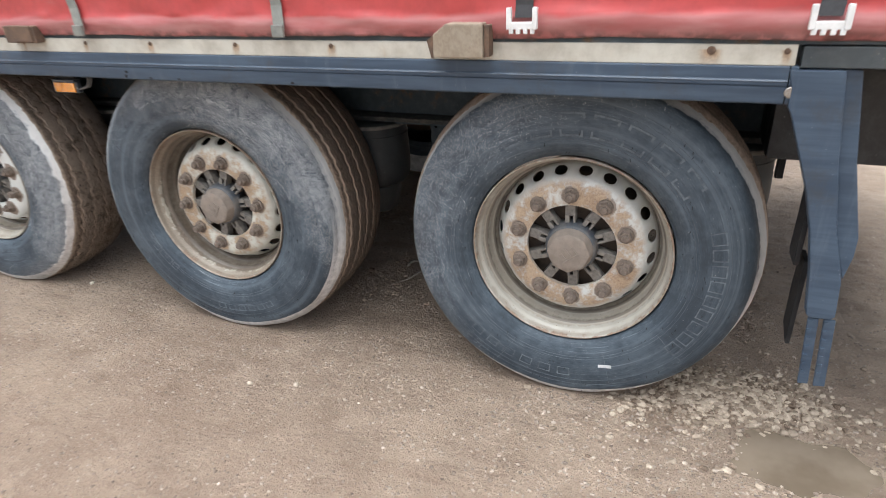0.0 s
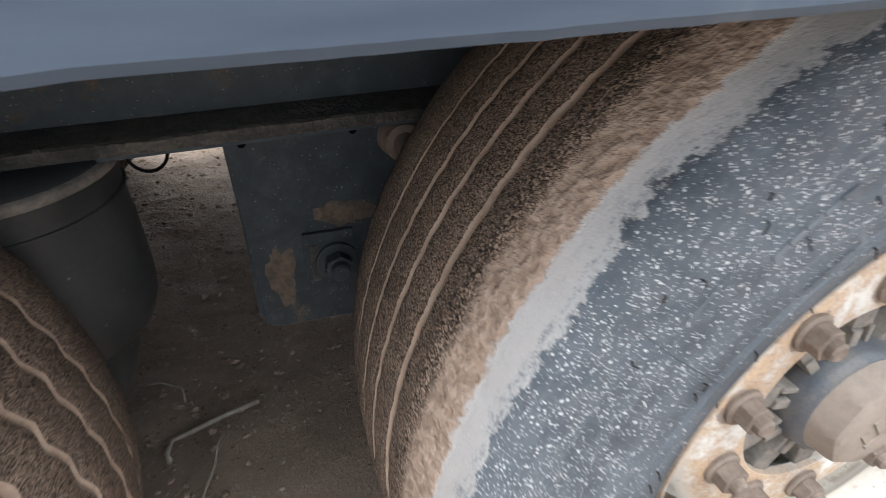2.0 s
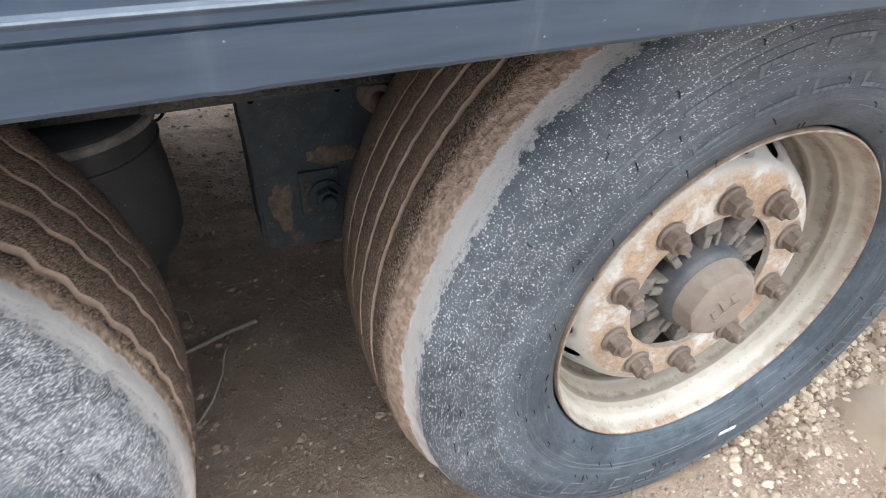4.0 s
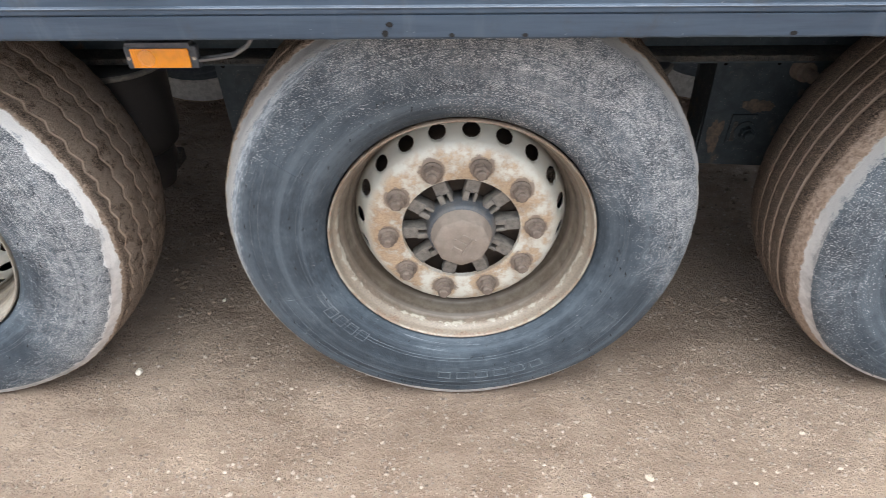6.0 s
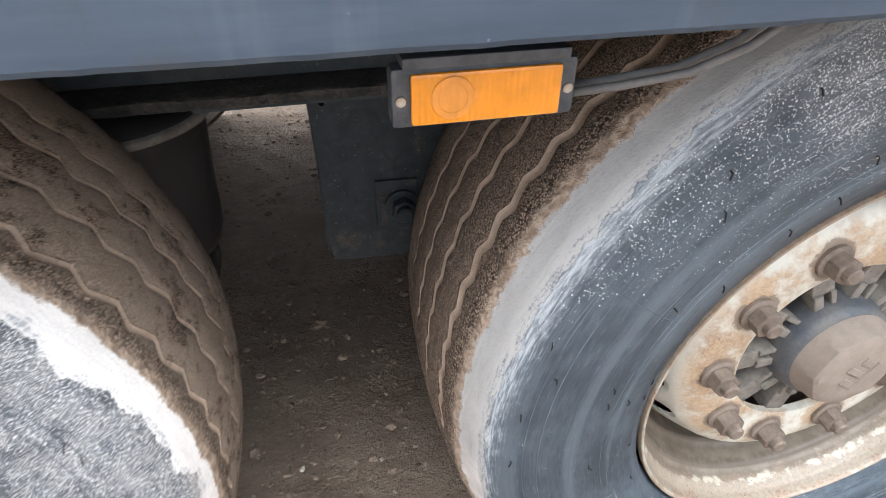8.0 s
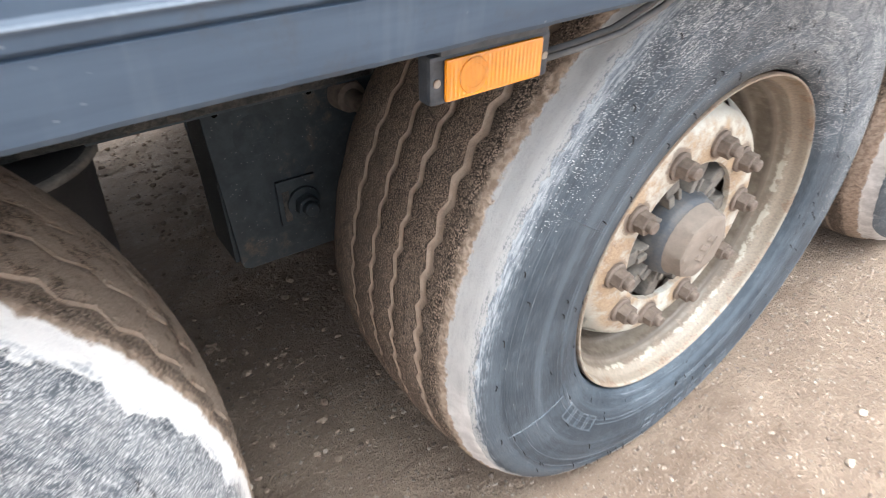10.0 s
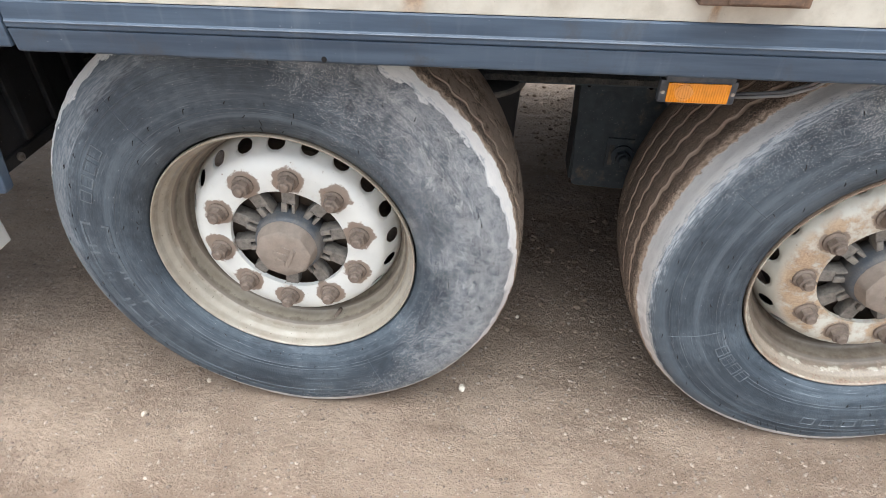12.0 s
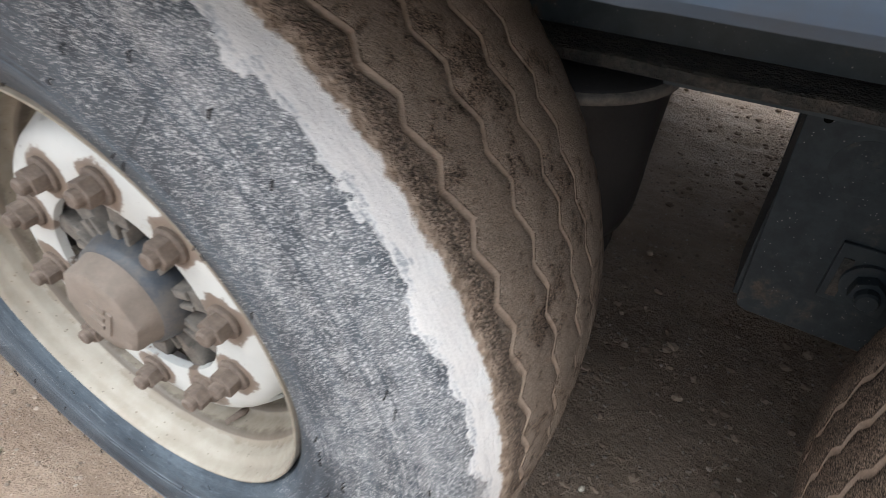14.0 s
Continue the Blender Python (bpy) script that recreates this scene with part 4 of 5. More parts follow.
def cap_mesh(sides):
    bm = bmesh.new()
    rings = []
    for y, r, square in ((0.020, 0.0700, 0.0), (-0.004, 0.0690, 0.0), (-0.010, 0.0665, 0.3), (-0.026, 0.0650, 1.0), (-0.0335, 0.0625, 1.0), (-0.0365, 0.0570, 1.0), (-0.0370, 0.0400, 0.6), (-0.0375, 0.0150, 0.0)):
        ring = []
        for k in range(64):
            a = 2 * math.pi * k / 64
            flat = 1.0
            if sides:
                local = (a % (2 * math.pi / sides)) - math.pi / sides
                flat = 1 - square * (1 - math.cos(math.pi / sides) / math.cos(local)) * 0.8
            bulge = 0.0008 * noise.noise((r * 60 * math.sin(a), sides * 3.0, r * 60 * math.cos(a)))
            ring.append(bm.verts.new((r * flat * math.sin(a), y + bulge, r * flat * math.cos(a))))
        rings.append(ring)
    for a, b in zip(rings, rings[1:]):
        for k in range(64):
            bm.faces.new((a[k], a[(k + 1) % 64], b[(k + 1) % 64], b[k]))
    bm.faces.new(rings[-1])
    return bm


def side_y(r):
    """The sidewall's outer face at a radius."""
    return float(np.interp(r, [0.303, 0.345, 0.365, 0.39, 0.41, 0.437, 0.46, 0.483, 0.491, 0.5005], [-0.036, -0.0525, -0.0555, -0.0575, -0.0575, -0.0555, -0.051, -0.044, -0.0365, -0.0180]))


def on_side(r, a):
    """A point on the sidewall at a radius and an angle from the top, turning towards +x."""
    return Vector((r * math.sin(a), side_y(r), r * math.cos(a)))


def raised_bars(bm, r0, r1, a0, a1, count, gap, high=0.0012):
    """Raised bars in a row along the sidewall, each with a sunk middle, worn down."""
    step = (a1 - a0) / count
    for k in range(count):
        b0, b1 = a0 + step * k, a0 + step * (k + 1 - gap)
        cells = [(r0, r1, b0, b0 + (b1 - b0) * 0.1), (r0, r1, b1 - (b1 - b0) * 0.1, b1), (r0, r0 + (r1 - r0) * 0.09, b0, b1), (r1 - (r1 - r0) * 0.09, r1, b0, b1)]
        for q0, q1, c0, c1 in cells:
            m = max(1, int(abs(c1 - c0) / 0.03))
            for i in range(m):
                d0, d1 = c0 + (c1 - c0) * i / m, c0 + (c1 - c0) * (i + 1) / m
                base = [on_side(q, d) for q, d in ((q0, d0), (q0, d1), (q1, d1), (q1, d0))]
                mid = sum(base, Vector()) / 4
                low = [bm.verts.new(p + Vector((0, 0.002, 0))) for p in base]
                top = [bm.verts.new(mid + (p - mid) * 0.9 + Vector((0, -high, 0))) for p in base]
                bm.faces.new(top)
                for j in range(4):
                    bm.faces.new((low[j], low[(j + 1) % 4], top[(j + 1) % 4], top[j]))
    return bm


def ring_line(bm, r, a0, a1, width, high, n=60):
    """A fine raised line along the sidewall."""
    rows = []
    for k in range(n + 1):
        a = a0 + (a1 - a0) * k / n
        rows.append([bm.verts.new(on_side(r - width, a) + Vector((0, 0.001, 0))), bm.verts.new(on_side(r, a) + Vector((0, -high, 0))), bm.verts.new(on_side(r + width, a) + Vector((0, 0.001, 0)))])
    for p, q in zip(rows, rows[1:]):
        bm.faces.new((p[0], q[0], q[1], p[1])), bm.faces.new((p[1], q[1], q[2], p[2]))
    return bm


def radial_line(bm, a, r0, r1, width, high, bend=0.0):
    """A fine raised mould seam running outwards."""
    rows = []
    for k in range(13):
        r = r0 + (r1 - r0) * k / 12
        b = a + bend * k / 12
        rows.append([bm.verts.new(on_side(r, b - width / r) + Vector((0, 0.001, 0))), bm.verts.new(on_side(r, b) + Vector((0, -high, 0))), bm.verts.new(on_side(r, b + width / r) + Vector((0, 0.001, 0)))])
    for p, q in zip(rows, rows[1:]):
        bm.faces.new((p[0], q[0], q[1], p[1])), bm.faces.new((p[1], q[1], q[2], p[2]))
    return bm


NUT, RIB = nut_mesh(), spoke_mesh()


def build_wheel(x, phase, tyre_me, tyre_mat, rim_mat, label, tyre_label, cap_sides, markings, detail=True, m=None):
    """A wheel under the trailer: the painted rim carries tyre, nuts, hub ribs, cap and drum."""
    m = m or pose(x, 0, HUB_Z)
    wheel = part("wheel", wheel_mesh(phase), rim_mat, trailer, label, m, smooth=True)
    wheel.data.set_sharp_from_angle(angle=radians(38))
    part("tyre", tyre_me, tyre_mat, wheel, tyre_label)
    part("brake_drum", lathe([(0.066, 0.05), (0.066, 0.205), (0.075, 0.212), (0.30, 0.215), (0.305, 0.06)], 64), M_DRUM, wheel, "rusty brake drum", smooth=False)
    if not detail:
        return wheel
    for k in range(10):
        a = math.radians(phase + 36 * k)
        turn = pose(0, 0, 0, 0, phase + 36 * k, 0)
        part("wheel_nut", NUT, M_NUT, wheel, "", pose(NUT_R * math.sin(a), 0, NUT_R * math.cos(a), 0, 17 * k, 0))
        part("hub_rib", RIB, M_HUB, wheel, "", turn)
    part("hub_collar", lathe([(0.060, 0.080), (0.020, 0.080), (0.010, 0.0765), (-0.002, 0.0735), (-0.004, 0.066)], 64), M_COLLAR, wheel, "blue-grey hub collar", smooth=True)
    cap = part("hub_cap", cap_mesh(cap_sides), M_CAP, wheel, "hub cap caked in tan mud", smooth=True)
    cap.data.set_sharp_from_angle(angle=radians(30))
    emblem = box(-0.026, 0.026, -0.0395, -0.0360, -0.022, -0.014, 0.001)
    for dx in (-0.019, 0.0, 0.019):
        box(dx - 0.005, dx + 0.005, -0.0395, -0.0360, -0.010, 0.012 + 0.008 * (dx == 0.0), 0.001, emblem)
    part("cap_emblem", emblem, M_CAP, wheel, "", turn)
    rng = random.Random(int(100 + 10 * abs(x)))
    hairs = bmesh.new()
    for _ in range(100):
        p = on_side(rng.choice((0.318, 0.345, 0.375, 0.455, 0.47, rng.uniform(0.32, 0.49))), rng.uniform(0, 6.28))
        tube([p + Vector((0, 0.001, 0)), p + Vector((rng.uniform(-0.002, 0.002), -0.003, rng.uniform(-0.003, 0.001))), p + Vector((rng.uniform(-0.003, 0.003), -0.004, rng.uniform(-0.009, -0.003)))], 0.0008, 4, hairs)
    tagged(part("vent_hairs", hairs, M_RUBBER, wheel, "fine rubber moulding hairs"), kind="stuff")
    if markings:
        part("raised_marking", markings, M_MARK, wheel, "raised moulding on the sidewall, pale for its highlights")
    return wheel


T_REAR = tyre_material("rear_tyre", 1.0, 0.006, (-0.90, 0.30), (-0.95, 0.2), 0.0040, 0.036, 0.50, 0.46, 0.012, 400.0, 0.1, 0.02, 1.0, 0.006, 6.0, ((0.95, -0.3), 0.035), None, 2.4)
T_MID = tyre_material("middle_tyre", 4.3, -0.002, (0.47, 0.88), (-0.95, 0.2), -0.0005, 0.014, 2.0, 0.52, 0.012, 0.0, 0.25, 0.02, 0.84, 0.0125, 4.8, ((0.9, -0.4), 0.022), ((-0.86, 0.5), 0.050, 0.9), 1.2)
T_FRONT = tyre_material("front_tyre", 8.1, -0.008, (0.95, 0.15), (0.25, 0.15), -0.0038, 0.012, 1.6, 0.48, 0.060, 0.0, 0.72, -0.08, 1.75, 0.0145, 6.0, ((-1.0, -0.2), 0.035), ((-0.9, 0.45), 0.075, 0.30), 0.8)
GROOVES = [(0.050, 0.0062), (0.108, 0.0048), (0.162, 0.0048), (0.221, 0.0048)]
me_rear = tyre_mesh("tyre", [(0.082, 0.0044), (0.126, 0.0038), (0.168, 0.0034), (0.216, 0.0034)], 0.006, (96, 0.0010), 1.0, 0.0042, inner_drop=0.017)
me_mid = tyre_mesh("tyre", GROOVES, -0.002, (72, 0.0042), 2.0, 0.0060, inner_drop=0.0100, bulk=0.0085)
me_front = tyre_mesh("tyre", [(0.030, 0.0038), (0.088, 0.0032), (0.146, 0.0030), (0.194, 0.0030)], -0.008, (64, 0.0062), 3.0, 0.006, 0.292, 0.018, 0.0165, 0.0085)

rear_marks = bmesh.new()
raised_bars(rear_marks, 0.392, 0.432, math.radians(72), math.radians(132), 9, 0.22)
raised_bars(rear_marks, 0.362, 0.428, math.radians(-44), math.radians(58), 8, 0.24, 0.0014)
raised_bars(rear_marks, 0.395, 0.425, math.radians(176), math.radians(228), 6, 0.35)
front_marks = bmesh.new()
raised_bars(front_marks, 0.375, 0.440, math.radians(-122), math.radians(-78), 4, 0.16, 0.0016)
raised_bars(front_marks, 0.405, 0.432, math.radians(-72), math.radians(-50), 4, 0.25)
mid_marks = bmesh.new()
raised_bars(mid_marks, 0.345, 0.375, math.radians(-140), math.radians(-118), 4, 0.2)
raised_bars(mid_marks, 0.40, 0.425, math.radians(150), math.radians(190), 6, 0.3)
for marks, seams in ((rear_marks, (-58, 30, 100, 128, 158, 205)), (mid_marks, (-62, -112, 62, 118)), (front_marks, (-40, -100, -125, 35, 150))):
    for deg in seams:
        radial_line(marks, math.radians(deg), 0.325, 0.50, 0.0010, 0.0009, math.radians(3))
    ring_line(marks, 0.440, math.radians(-180), math.radians(180), 0.0012, 0.0007, 200)
    for radius, high in ((0.3305, 0.0010), (0.3385, 0.0008), (0.3520, 0.0007), (0.3605, 0.0006), (0.4570, 0.0006)):
        ring_line(marks, radius, math.radians(-180), math.radians(180), 0.0011, high, 200)
    ring_line(marks, 0.470, math.radians(-180), math.radians(180), 0.0010, 0.0007, 200)

wheel_rear = build_wheel(0.0, -3.1, me_rear, T_REAR, rim_material("rear_rim", 2.0, -3.1, 1.0, 0.2, 0.35, (0.60, 0.61, 0.58), 0.74, 1.0, (0.245, 0.205, 0.155), 0.40), "dirty white steel wheel, rusted all round the nuts", "dusty black tyre with pale scuffs and mud-packed tread", 8, rear_marks)
wheel_mid = build_wheel(-1.31, -22.2, me_mid, T_MID, rim_material("middle_rim", 5.0, -22.2, 0.85, 0.45, 1.0, (0.60, 0.595, 0.53), 1.0, 0.8, (0.125, 0.098, 0.074), 0.95), "dirty cream steel wheel with rust-tinged bolt face", "dusty black tyre with chalky shoulder and zigzag muddy tread", 8, mid_marks)
wheel_front = build_wheel(-2.62, -28.2, me_front, T_FRONT, rim_material("front_rim", 9.0, -28.2, 0.25, 1.0, 0.12, (0.66, 0.675, 0.65), 0.90, 0.12, (0.215, 0.18, 0.135), 0.25), "grubby white steel wheel with mud round the nuts", "black tyre flecked white with a ragged chalky shoulder", 8, front_marks)
part("valve_stem", tube([(0, 0.060, 0.262), (0, 0.046, 0.258), (0.002, 0.022, 0.252)], [0.006, 0.0055, 0.004], 10), M_NUT, wheel_front, "", pose(0, 0, 0, 0, 161, 0), smooth=True)
part("sticker", prism([(-0.020, -0.0055), (0.020, -0.0045), (0.0195, 0.0060), (-0.0195, 0.0050)], -0.0008, 0.0006), M_STICKER, wheel_rear, "small white paper sticker", pose(0.136, -0.0572, -0.363, 4, -6, 0))
# far-side wheels, added as copies to keep light from under the trailer
for me, mat, x in ((me_rear, T_REAR, 0.0), (me_mid, T_MID, -1.31), (me_front, T_FRONT, -2.62)):
    build_wheel(x, 0, me, mat, wheel_rear.data.materials[0], "steel wheel added on the far side to block light", "muddy tyre added on the far side to block light", 0, None, False, pose(x, FAR_Y - 0.14, HUB_Z, 0, 0, 180))

# chassis: two I-beams, cross members, deck
for y0, name in ((0.47, "chassis_beam"), (1.71, "chassis_beam")):
    bm = box(FRONT_X, REAR_X, y0 - 0.005, y0 + 0.005, 0.770, 1.075)
    box(FRONT_X, REAR_X, y0 - 0.065, y0 + 0.065, 1.075, 1.088, 0.0, bm)
    part(name, bm, M_CHASSIS, trailer, "slate-painted steel chassis beam with rust patches")
    bm = bmesh.new()
    xs = np.arange(-4.2, REAR_X, 0.02)
    rows = []
    for x in xs:
        j = 0.0022 * noise.fractal((x * 22, 1.0, 0), 0.9, 2.0, 3)
        t = 0.003 * noise.fractal((x * 9, 5.0, 0), 0.9, 2.0, 3)
        rows.append([bm.verts.new((x, y, z)) for y, z in ((y0 - 0.060 + j, 0.7480), (y0 - 0.0615 + j, 0.7500), (y0 - 0.0605 + j, 0.7625 + t), (y0 - 0.0560 + 1.5 * j, 0.7645 + t), (y0 + 0.062, 0.7690), (y0 + 0.062, 0.7480))])
    for a, b in zip(rows, rows[1:]):
        for i in range(6):
            bm.faces.new((a[i], a[(i + 1) % 6], b[(i + 1) % 6], b[i]))
    bm.faces.new(rows[0]), bm.faces.new(rows[-1])
    part("beam_flange", bm, M_FLANGE, trailer, "crusted lower flange of the chassis beam")
    part("flange_strip", box(-4.2, REAR_X, y0 - 0.045, y0 + 0.045, 0.738, 0.7475), M_CHASSIS, trailer)
for k in range(14):
    x = -4.1 + 0.44 * k
    part("cross_member", box(x, x + 0.06, -0.10, 2.28, 1.00, 1.086), M_CHASSIS, trailer)
part("deck", box(FRONT_X, REAR_X, NEAR_Y + 0.03, FAR_Y - 0.03, 1.089, 1.122), M_CHASSIS, trailer, "trailer deck")


SET_BACK = 0.022


def hanger(x, cut=0.0, drop=0.0):
    """Suspension bracket: two plates with a pivot bolt, adjuster plate, lug and pin above."""
    outline = [(x - 0.140 + cut, 0.7375), (x - 0.128 + cut, 0.462 - drop), (x - 0.124 + cut, 0.452 - drop), (x - 0.112 + cut, 0.447 - drop), (x + 0.09, 0.438 - drop), (x + 0.13, 0.50), (x + 0.17, 0.7375)]
    for y0, y1 in ((0.430, 0.440), (0.545, 0.555)):
        plate = part("hanger_plate", prism(outline, y0, y1, "y", 0.002), M_HANGER, trailer, "slate-blue suspension hanger plate, chipped and rusting", pose(0, SET_BACK, 0))
        if y0 > 0.5:
            part("hanger_web", box(x - 0.135 + cut, x - 0.127 + cut, 0.4405, 0.5445, 0.445, 0.7375), M_HANGER, trailer, "", pose(0, SET_BACK, 0))
            continue
        near_plate = plate
        for hx in (x - 0.117 + cut, x + 0.038):
            # no hole is cut: a black disc paints the dark inside
            part("bolt_hole_disc", lathe([(0.4295, 0.0042), (0.4292, 0.0048), (0.4296, 0.0052)], 16), M_VOID, plate, "", pose(hx, 0, 0.727))
        part("adjuster_plate", prism([(x - 0.046, 0.497), (x + 0.030, 0.489), (x + 0.026, 0.583), (x - 0.046, 0.585)], 0.4225, 0.4295, "y", 0.0015), M_HANGER, plate)
        part("adjuster_slot", box(x - 0.038, x - 0.026, 0.4205, 0.4222, 0.505, 0.565, 0.0006), M_FLANGE, plate)
        part("washer", lathe([(0.4220, 0.030), (0.4150, 0.030), (0.4140, 0.026)], 32), M_HANGER, plate, "", pose(x - 0.002, 0, 0.536))
        hexa = [(x - 0.002 + 0.021 * math.sin(math.radians(60 * k + 10)), 0.536 + 0.021 * math.cos(math.radians(60 * k + 10))) for k in range(6)]
        part("pivot_nut", prism(hexa, 0.396, 0.4138, "y", 0.002), M_HANGER, plate)
        part("pivot_bolt", lathe([(0.396, 0.0135), (0.385, 0.0135), (0.382, 0.011)], 20), M_HANGER, plate, "", pose(x - 0.002, 0, 0.536))
        boss = lathe([(0.4305, 0.036), (0.42965, 0.0352), (0.42955, 0.0100)], 40)
        part("cast_boss", boss, M_HANGER, plate, "round cast maker's boss", pose(x - 0.062, 0, 0.678))
        bars = box(-0.016, 0.016, 0.4291, 0.42955, -0.018, -0.013)
        for dx in (-0.012, 0.0, 0.012):
            box(dx - 0.004, dx + 0.004, 0.4291, 0.42955, -0.008, 0.006 + 0.006 * (dx == 0.0), 0.0, bars)
        part("cast_mark", bars, M_HANGER, plate, "", pose(x - 0.062, 0, 0.678))
        part("shock_boss", lathe([(0.4298, 0.030), (0.400, 0.026), (0.398, 0.016), (0.365, 0.016), (0.362, 0.013)], 28), M_NUT, plate, "stubby rusty shock-absorber pin", pose(x + 0.10, 0, 0.712))
    if cut:
        for px, pz, rx, rz, seed in ((x - 0.080, 0.520, 0.022, 0.048, 3.0), (x + 0.022, 0.608, 0.042, 0.021, 9.0)):
            mud_patch(px, pz, rx, rz, seed, near_plate, "tan splash of dried mud")
    part("trailing_arm", prism([(x - 0.04, 0.50), (x - 0.03, 0.57), (x + 0.5, 0.47), (x + 0.98, 0.44), (x + 0.98, 0.40), (x + 0.5, 0.40)], 0.4775, 0.5525, "y", 0.006), M_FLANGE, trailer, "muddy trailing arm")


def mud_patch(x, z, rx, rz, seed, plate, label):
    """A thin splash of dried mud on a hanger's face."""
    n = 40
    ring = []
    for k in range(n):
        a = 2 * math.pi * k / n
        q = 1 + 0.45 * noise.fractal((math.cos(a) * 1.6 + seed, math.sin(a) * 1.6, seed), 0.8, 2.0, 4)
        ring.append((x + rx * q * math.cos(a), z + rz * q * math.sin(a)))
    part("mud_splash", prism(ring, 0.4293, 0.4302, "y"), M_SPLASH, plate, label)


def air_spring(x, material, label, taper=1.0):
    """Air bellows with a bead plate on top, rolled skirt and piston below."""
    prof = [(0.742, 0.06), (0.742, 0.128), (0.732, 0.133), (0.722, 0.131), (0.700, 0.130), (0.660, 0.132), (0.610, 0.135), (0.560, 0.136), (0.525, 0.133), (0.500, 0.124), (0.486, 0.108), (0.480, 0.095), (0.486, 0.086)]
    prof = [(z, r * (1 + (taper - 1) * min(1.0, (0.742 - z) / 0.15))) for z, r in prof]
    spring = part("air_spring", lathe(prof, 48, about="Z"), material, trailer, label, pose(x, 0.475, 0), smooth=True)
    part("bead_plate", lathe([(0.7375, 0.137), (0.7260, 0.138), (0.7240, 0.134)], 48, about="Z"), M_HUB, spring, smooth=True)
    part("piston", lathe([(0.487, 0.083), (0.465, 0.088), (0.448, 0.092), (0.420, 0.084), (0.365, 0.066), (0.360, 0.060)], 40, about="Z"), material, spring, smooth=True)
    for z in (0.690, 0.640) if taper == 1.0 else ():
        part("moulded_ring", lathe([(z + 0.0025, 0.1305), (z, 0.1345), (z - 0.0025, 0.1305)], 48, about="Z"), material, spring, smooth=True)


for x in (0.0, -1.31, -2.62):
    hanger(x - (0.503 if x == 0.0 else 0.503), 0.014 if x == 0.0 else 0.0, 0.018)
    air_spring(x + (0.392 if x < -2 else 0.428), M_BELLOWS_DARK if x < -2 else M_BELLOWS, "dusty black rubber air spring", 0.86 if x < -2 else 1.0)
    part("axle", tube([(x, 0.22, HUB_Z - 0.01), (x, 2.0, HUB_Z - 0.01)], 0.064, 24), M_FLANGE, trailer, "muddy axle tube", smooth=True)
    part("trailing_arm", prism([(x - 0.5, 0.50), (x - 0.5, 0.57), (x, 0.47), (x + 0.47, 0.44), (x + 0.47, 0.40), (x, 0.40)], 1.67, 1.75, "y", 0.006), M_FLANGE, trailer)
    part("far_hanger", box(x - 0.65, x - 0.38, 1.66, 1.76, 0.44, 0.737, 0.004), M_HANGER, trailer)
    part("far_air_spring", lathe([(0.742, 0.06), (0.742, 0.128), (0.60, 0.134), (0.54, 0.12), (0.44, 0.09)], 32, about="Z"), M_BELLOWS_DARK, trailer, "", pose(x + 0.385, 1.71, 0), smooth=True)
part("brake_chamber", lathe([(0.0, 0.03), (0.01, 0.075), (0.08, 0.082), (0.09, 0.088), (0.10, 0.082), (0.2, 0.07), (0.21, 0.03)], 32, about="X"), M_CHASSIS, trailer, "", pose(-1.22, 0.78, 0.60), smooth=True)

loop = [(-0.95, 1.22, 0.52), (-0.905, 1.21, 0.475)] + [(-0.812 - 0.046 * math.cos(k * math.pi / 12), 1.2, 0.430 - 0.052 * math.sin(k * math.pi / 12)) for k in range(13)] + [(-0.762, 1.2, 0.48), (-0.752, 1.2, 0.56), (-0.745, 1.2, 0.75)]
part("air_hose", tube(loop, 0.0045, 10), M_RUBBER, trailer, "black air hose hanging in a loop", smooth=True)

# side rail: slate-blue section with a lipped middle line, ending at the rear bracket
section = [(-0.1050, 1.0740), (-0.1480, 1.0740), (-0.1505, 1.0715), (-0.1515, 1.0460), (-0.1534, 1.0438), (-0.1537, 1.0418), (-0.1528, 1.0392), (-0.1525, 1.0340), (-0.1480, 1.0335), (-0.1480, 1.0310), (-0.1520, 1.0305), (-0.1475, 0.9960), (-0.1450, 0.9925), (-0.1390, 0.9910), (-0.1050, 0.9910)]


def rail_mesh():
    """The rail's section drawn along x, its lower lip slightly dented and crusted."""
    bm = bmesh.new()
    rows = []
    for x in np.linspace(-2.945, 0.466, 400):
        dent = 0.0009 * noise.fractal((x * 7, 2.0, 0), 0.9, 2.0, 3)
        crust = 0.0016 * max(0.0, noise.fractal((x * 34, 6.0, 0), 0.8, 2.0, 3) - 0.15)
        rows.append([bm.verts.new((x, y + (0.4 * dent if z < 1.05 else 0.0), z + (dent - crust if z < 1.0 else 0.0))) for y, z in section])
    k = len(section)
    for a, b in zip(rows, rows[1:]):
        for i in range(k):
            bm.faces.new((a[i], a[(i + 1) % k], b[(i + 1) % k], b[i]))
    bm.faces.new(rows[0]), bm.faces.new(rows[-1])
    return bm


rail = part("side_rail", rail_mesh(), M_RAIL, trailer, "slate-blue painted side rail, chalky and chipped")
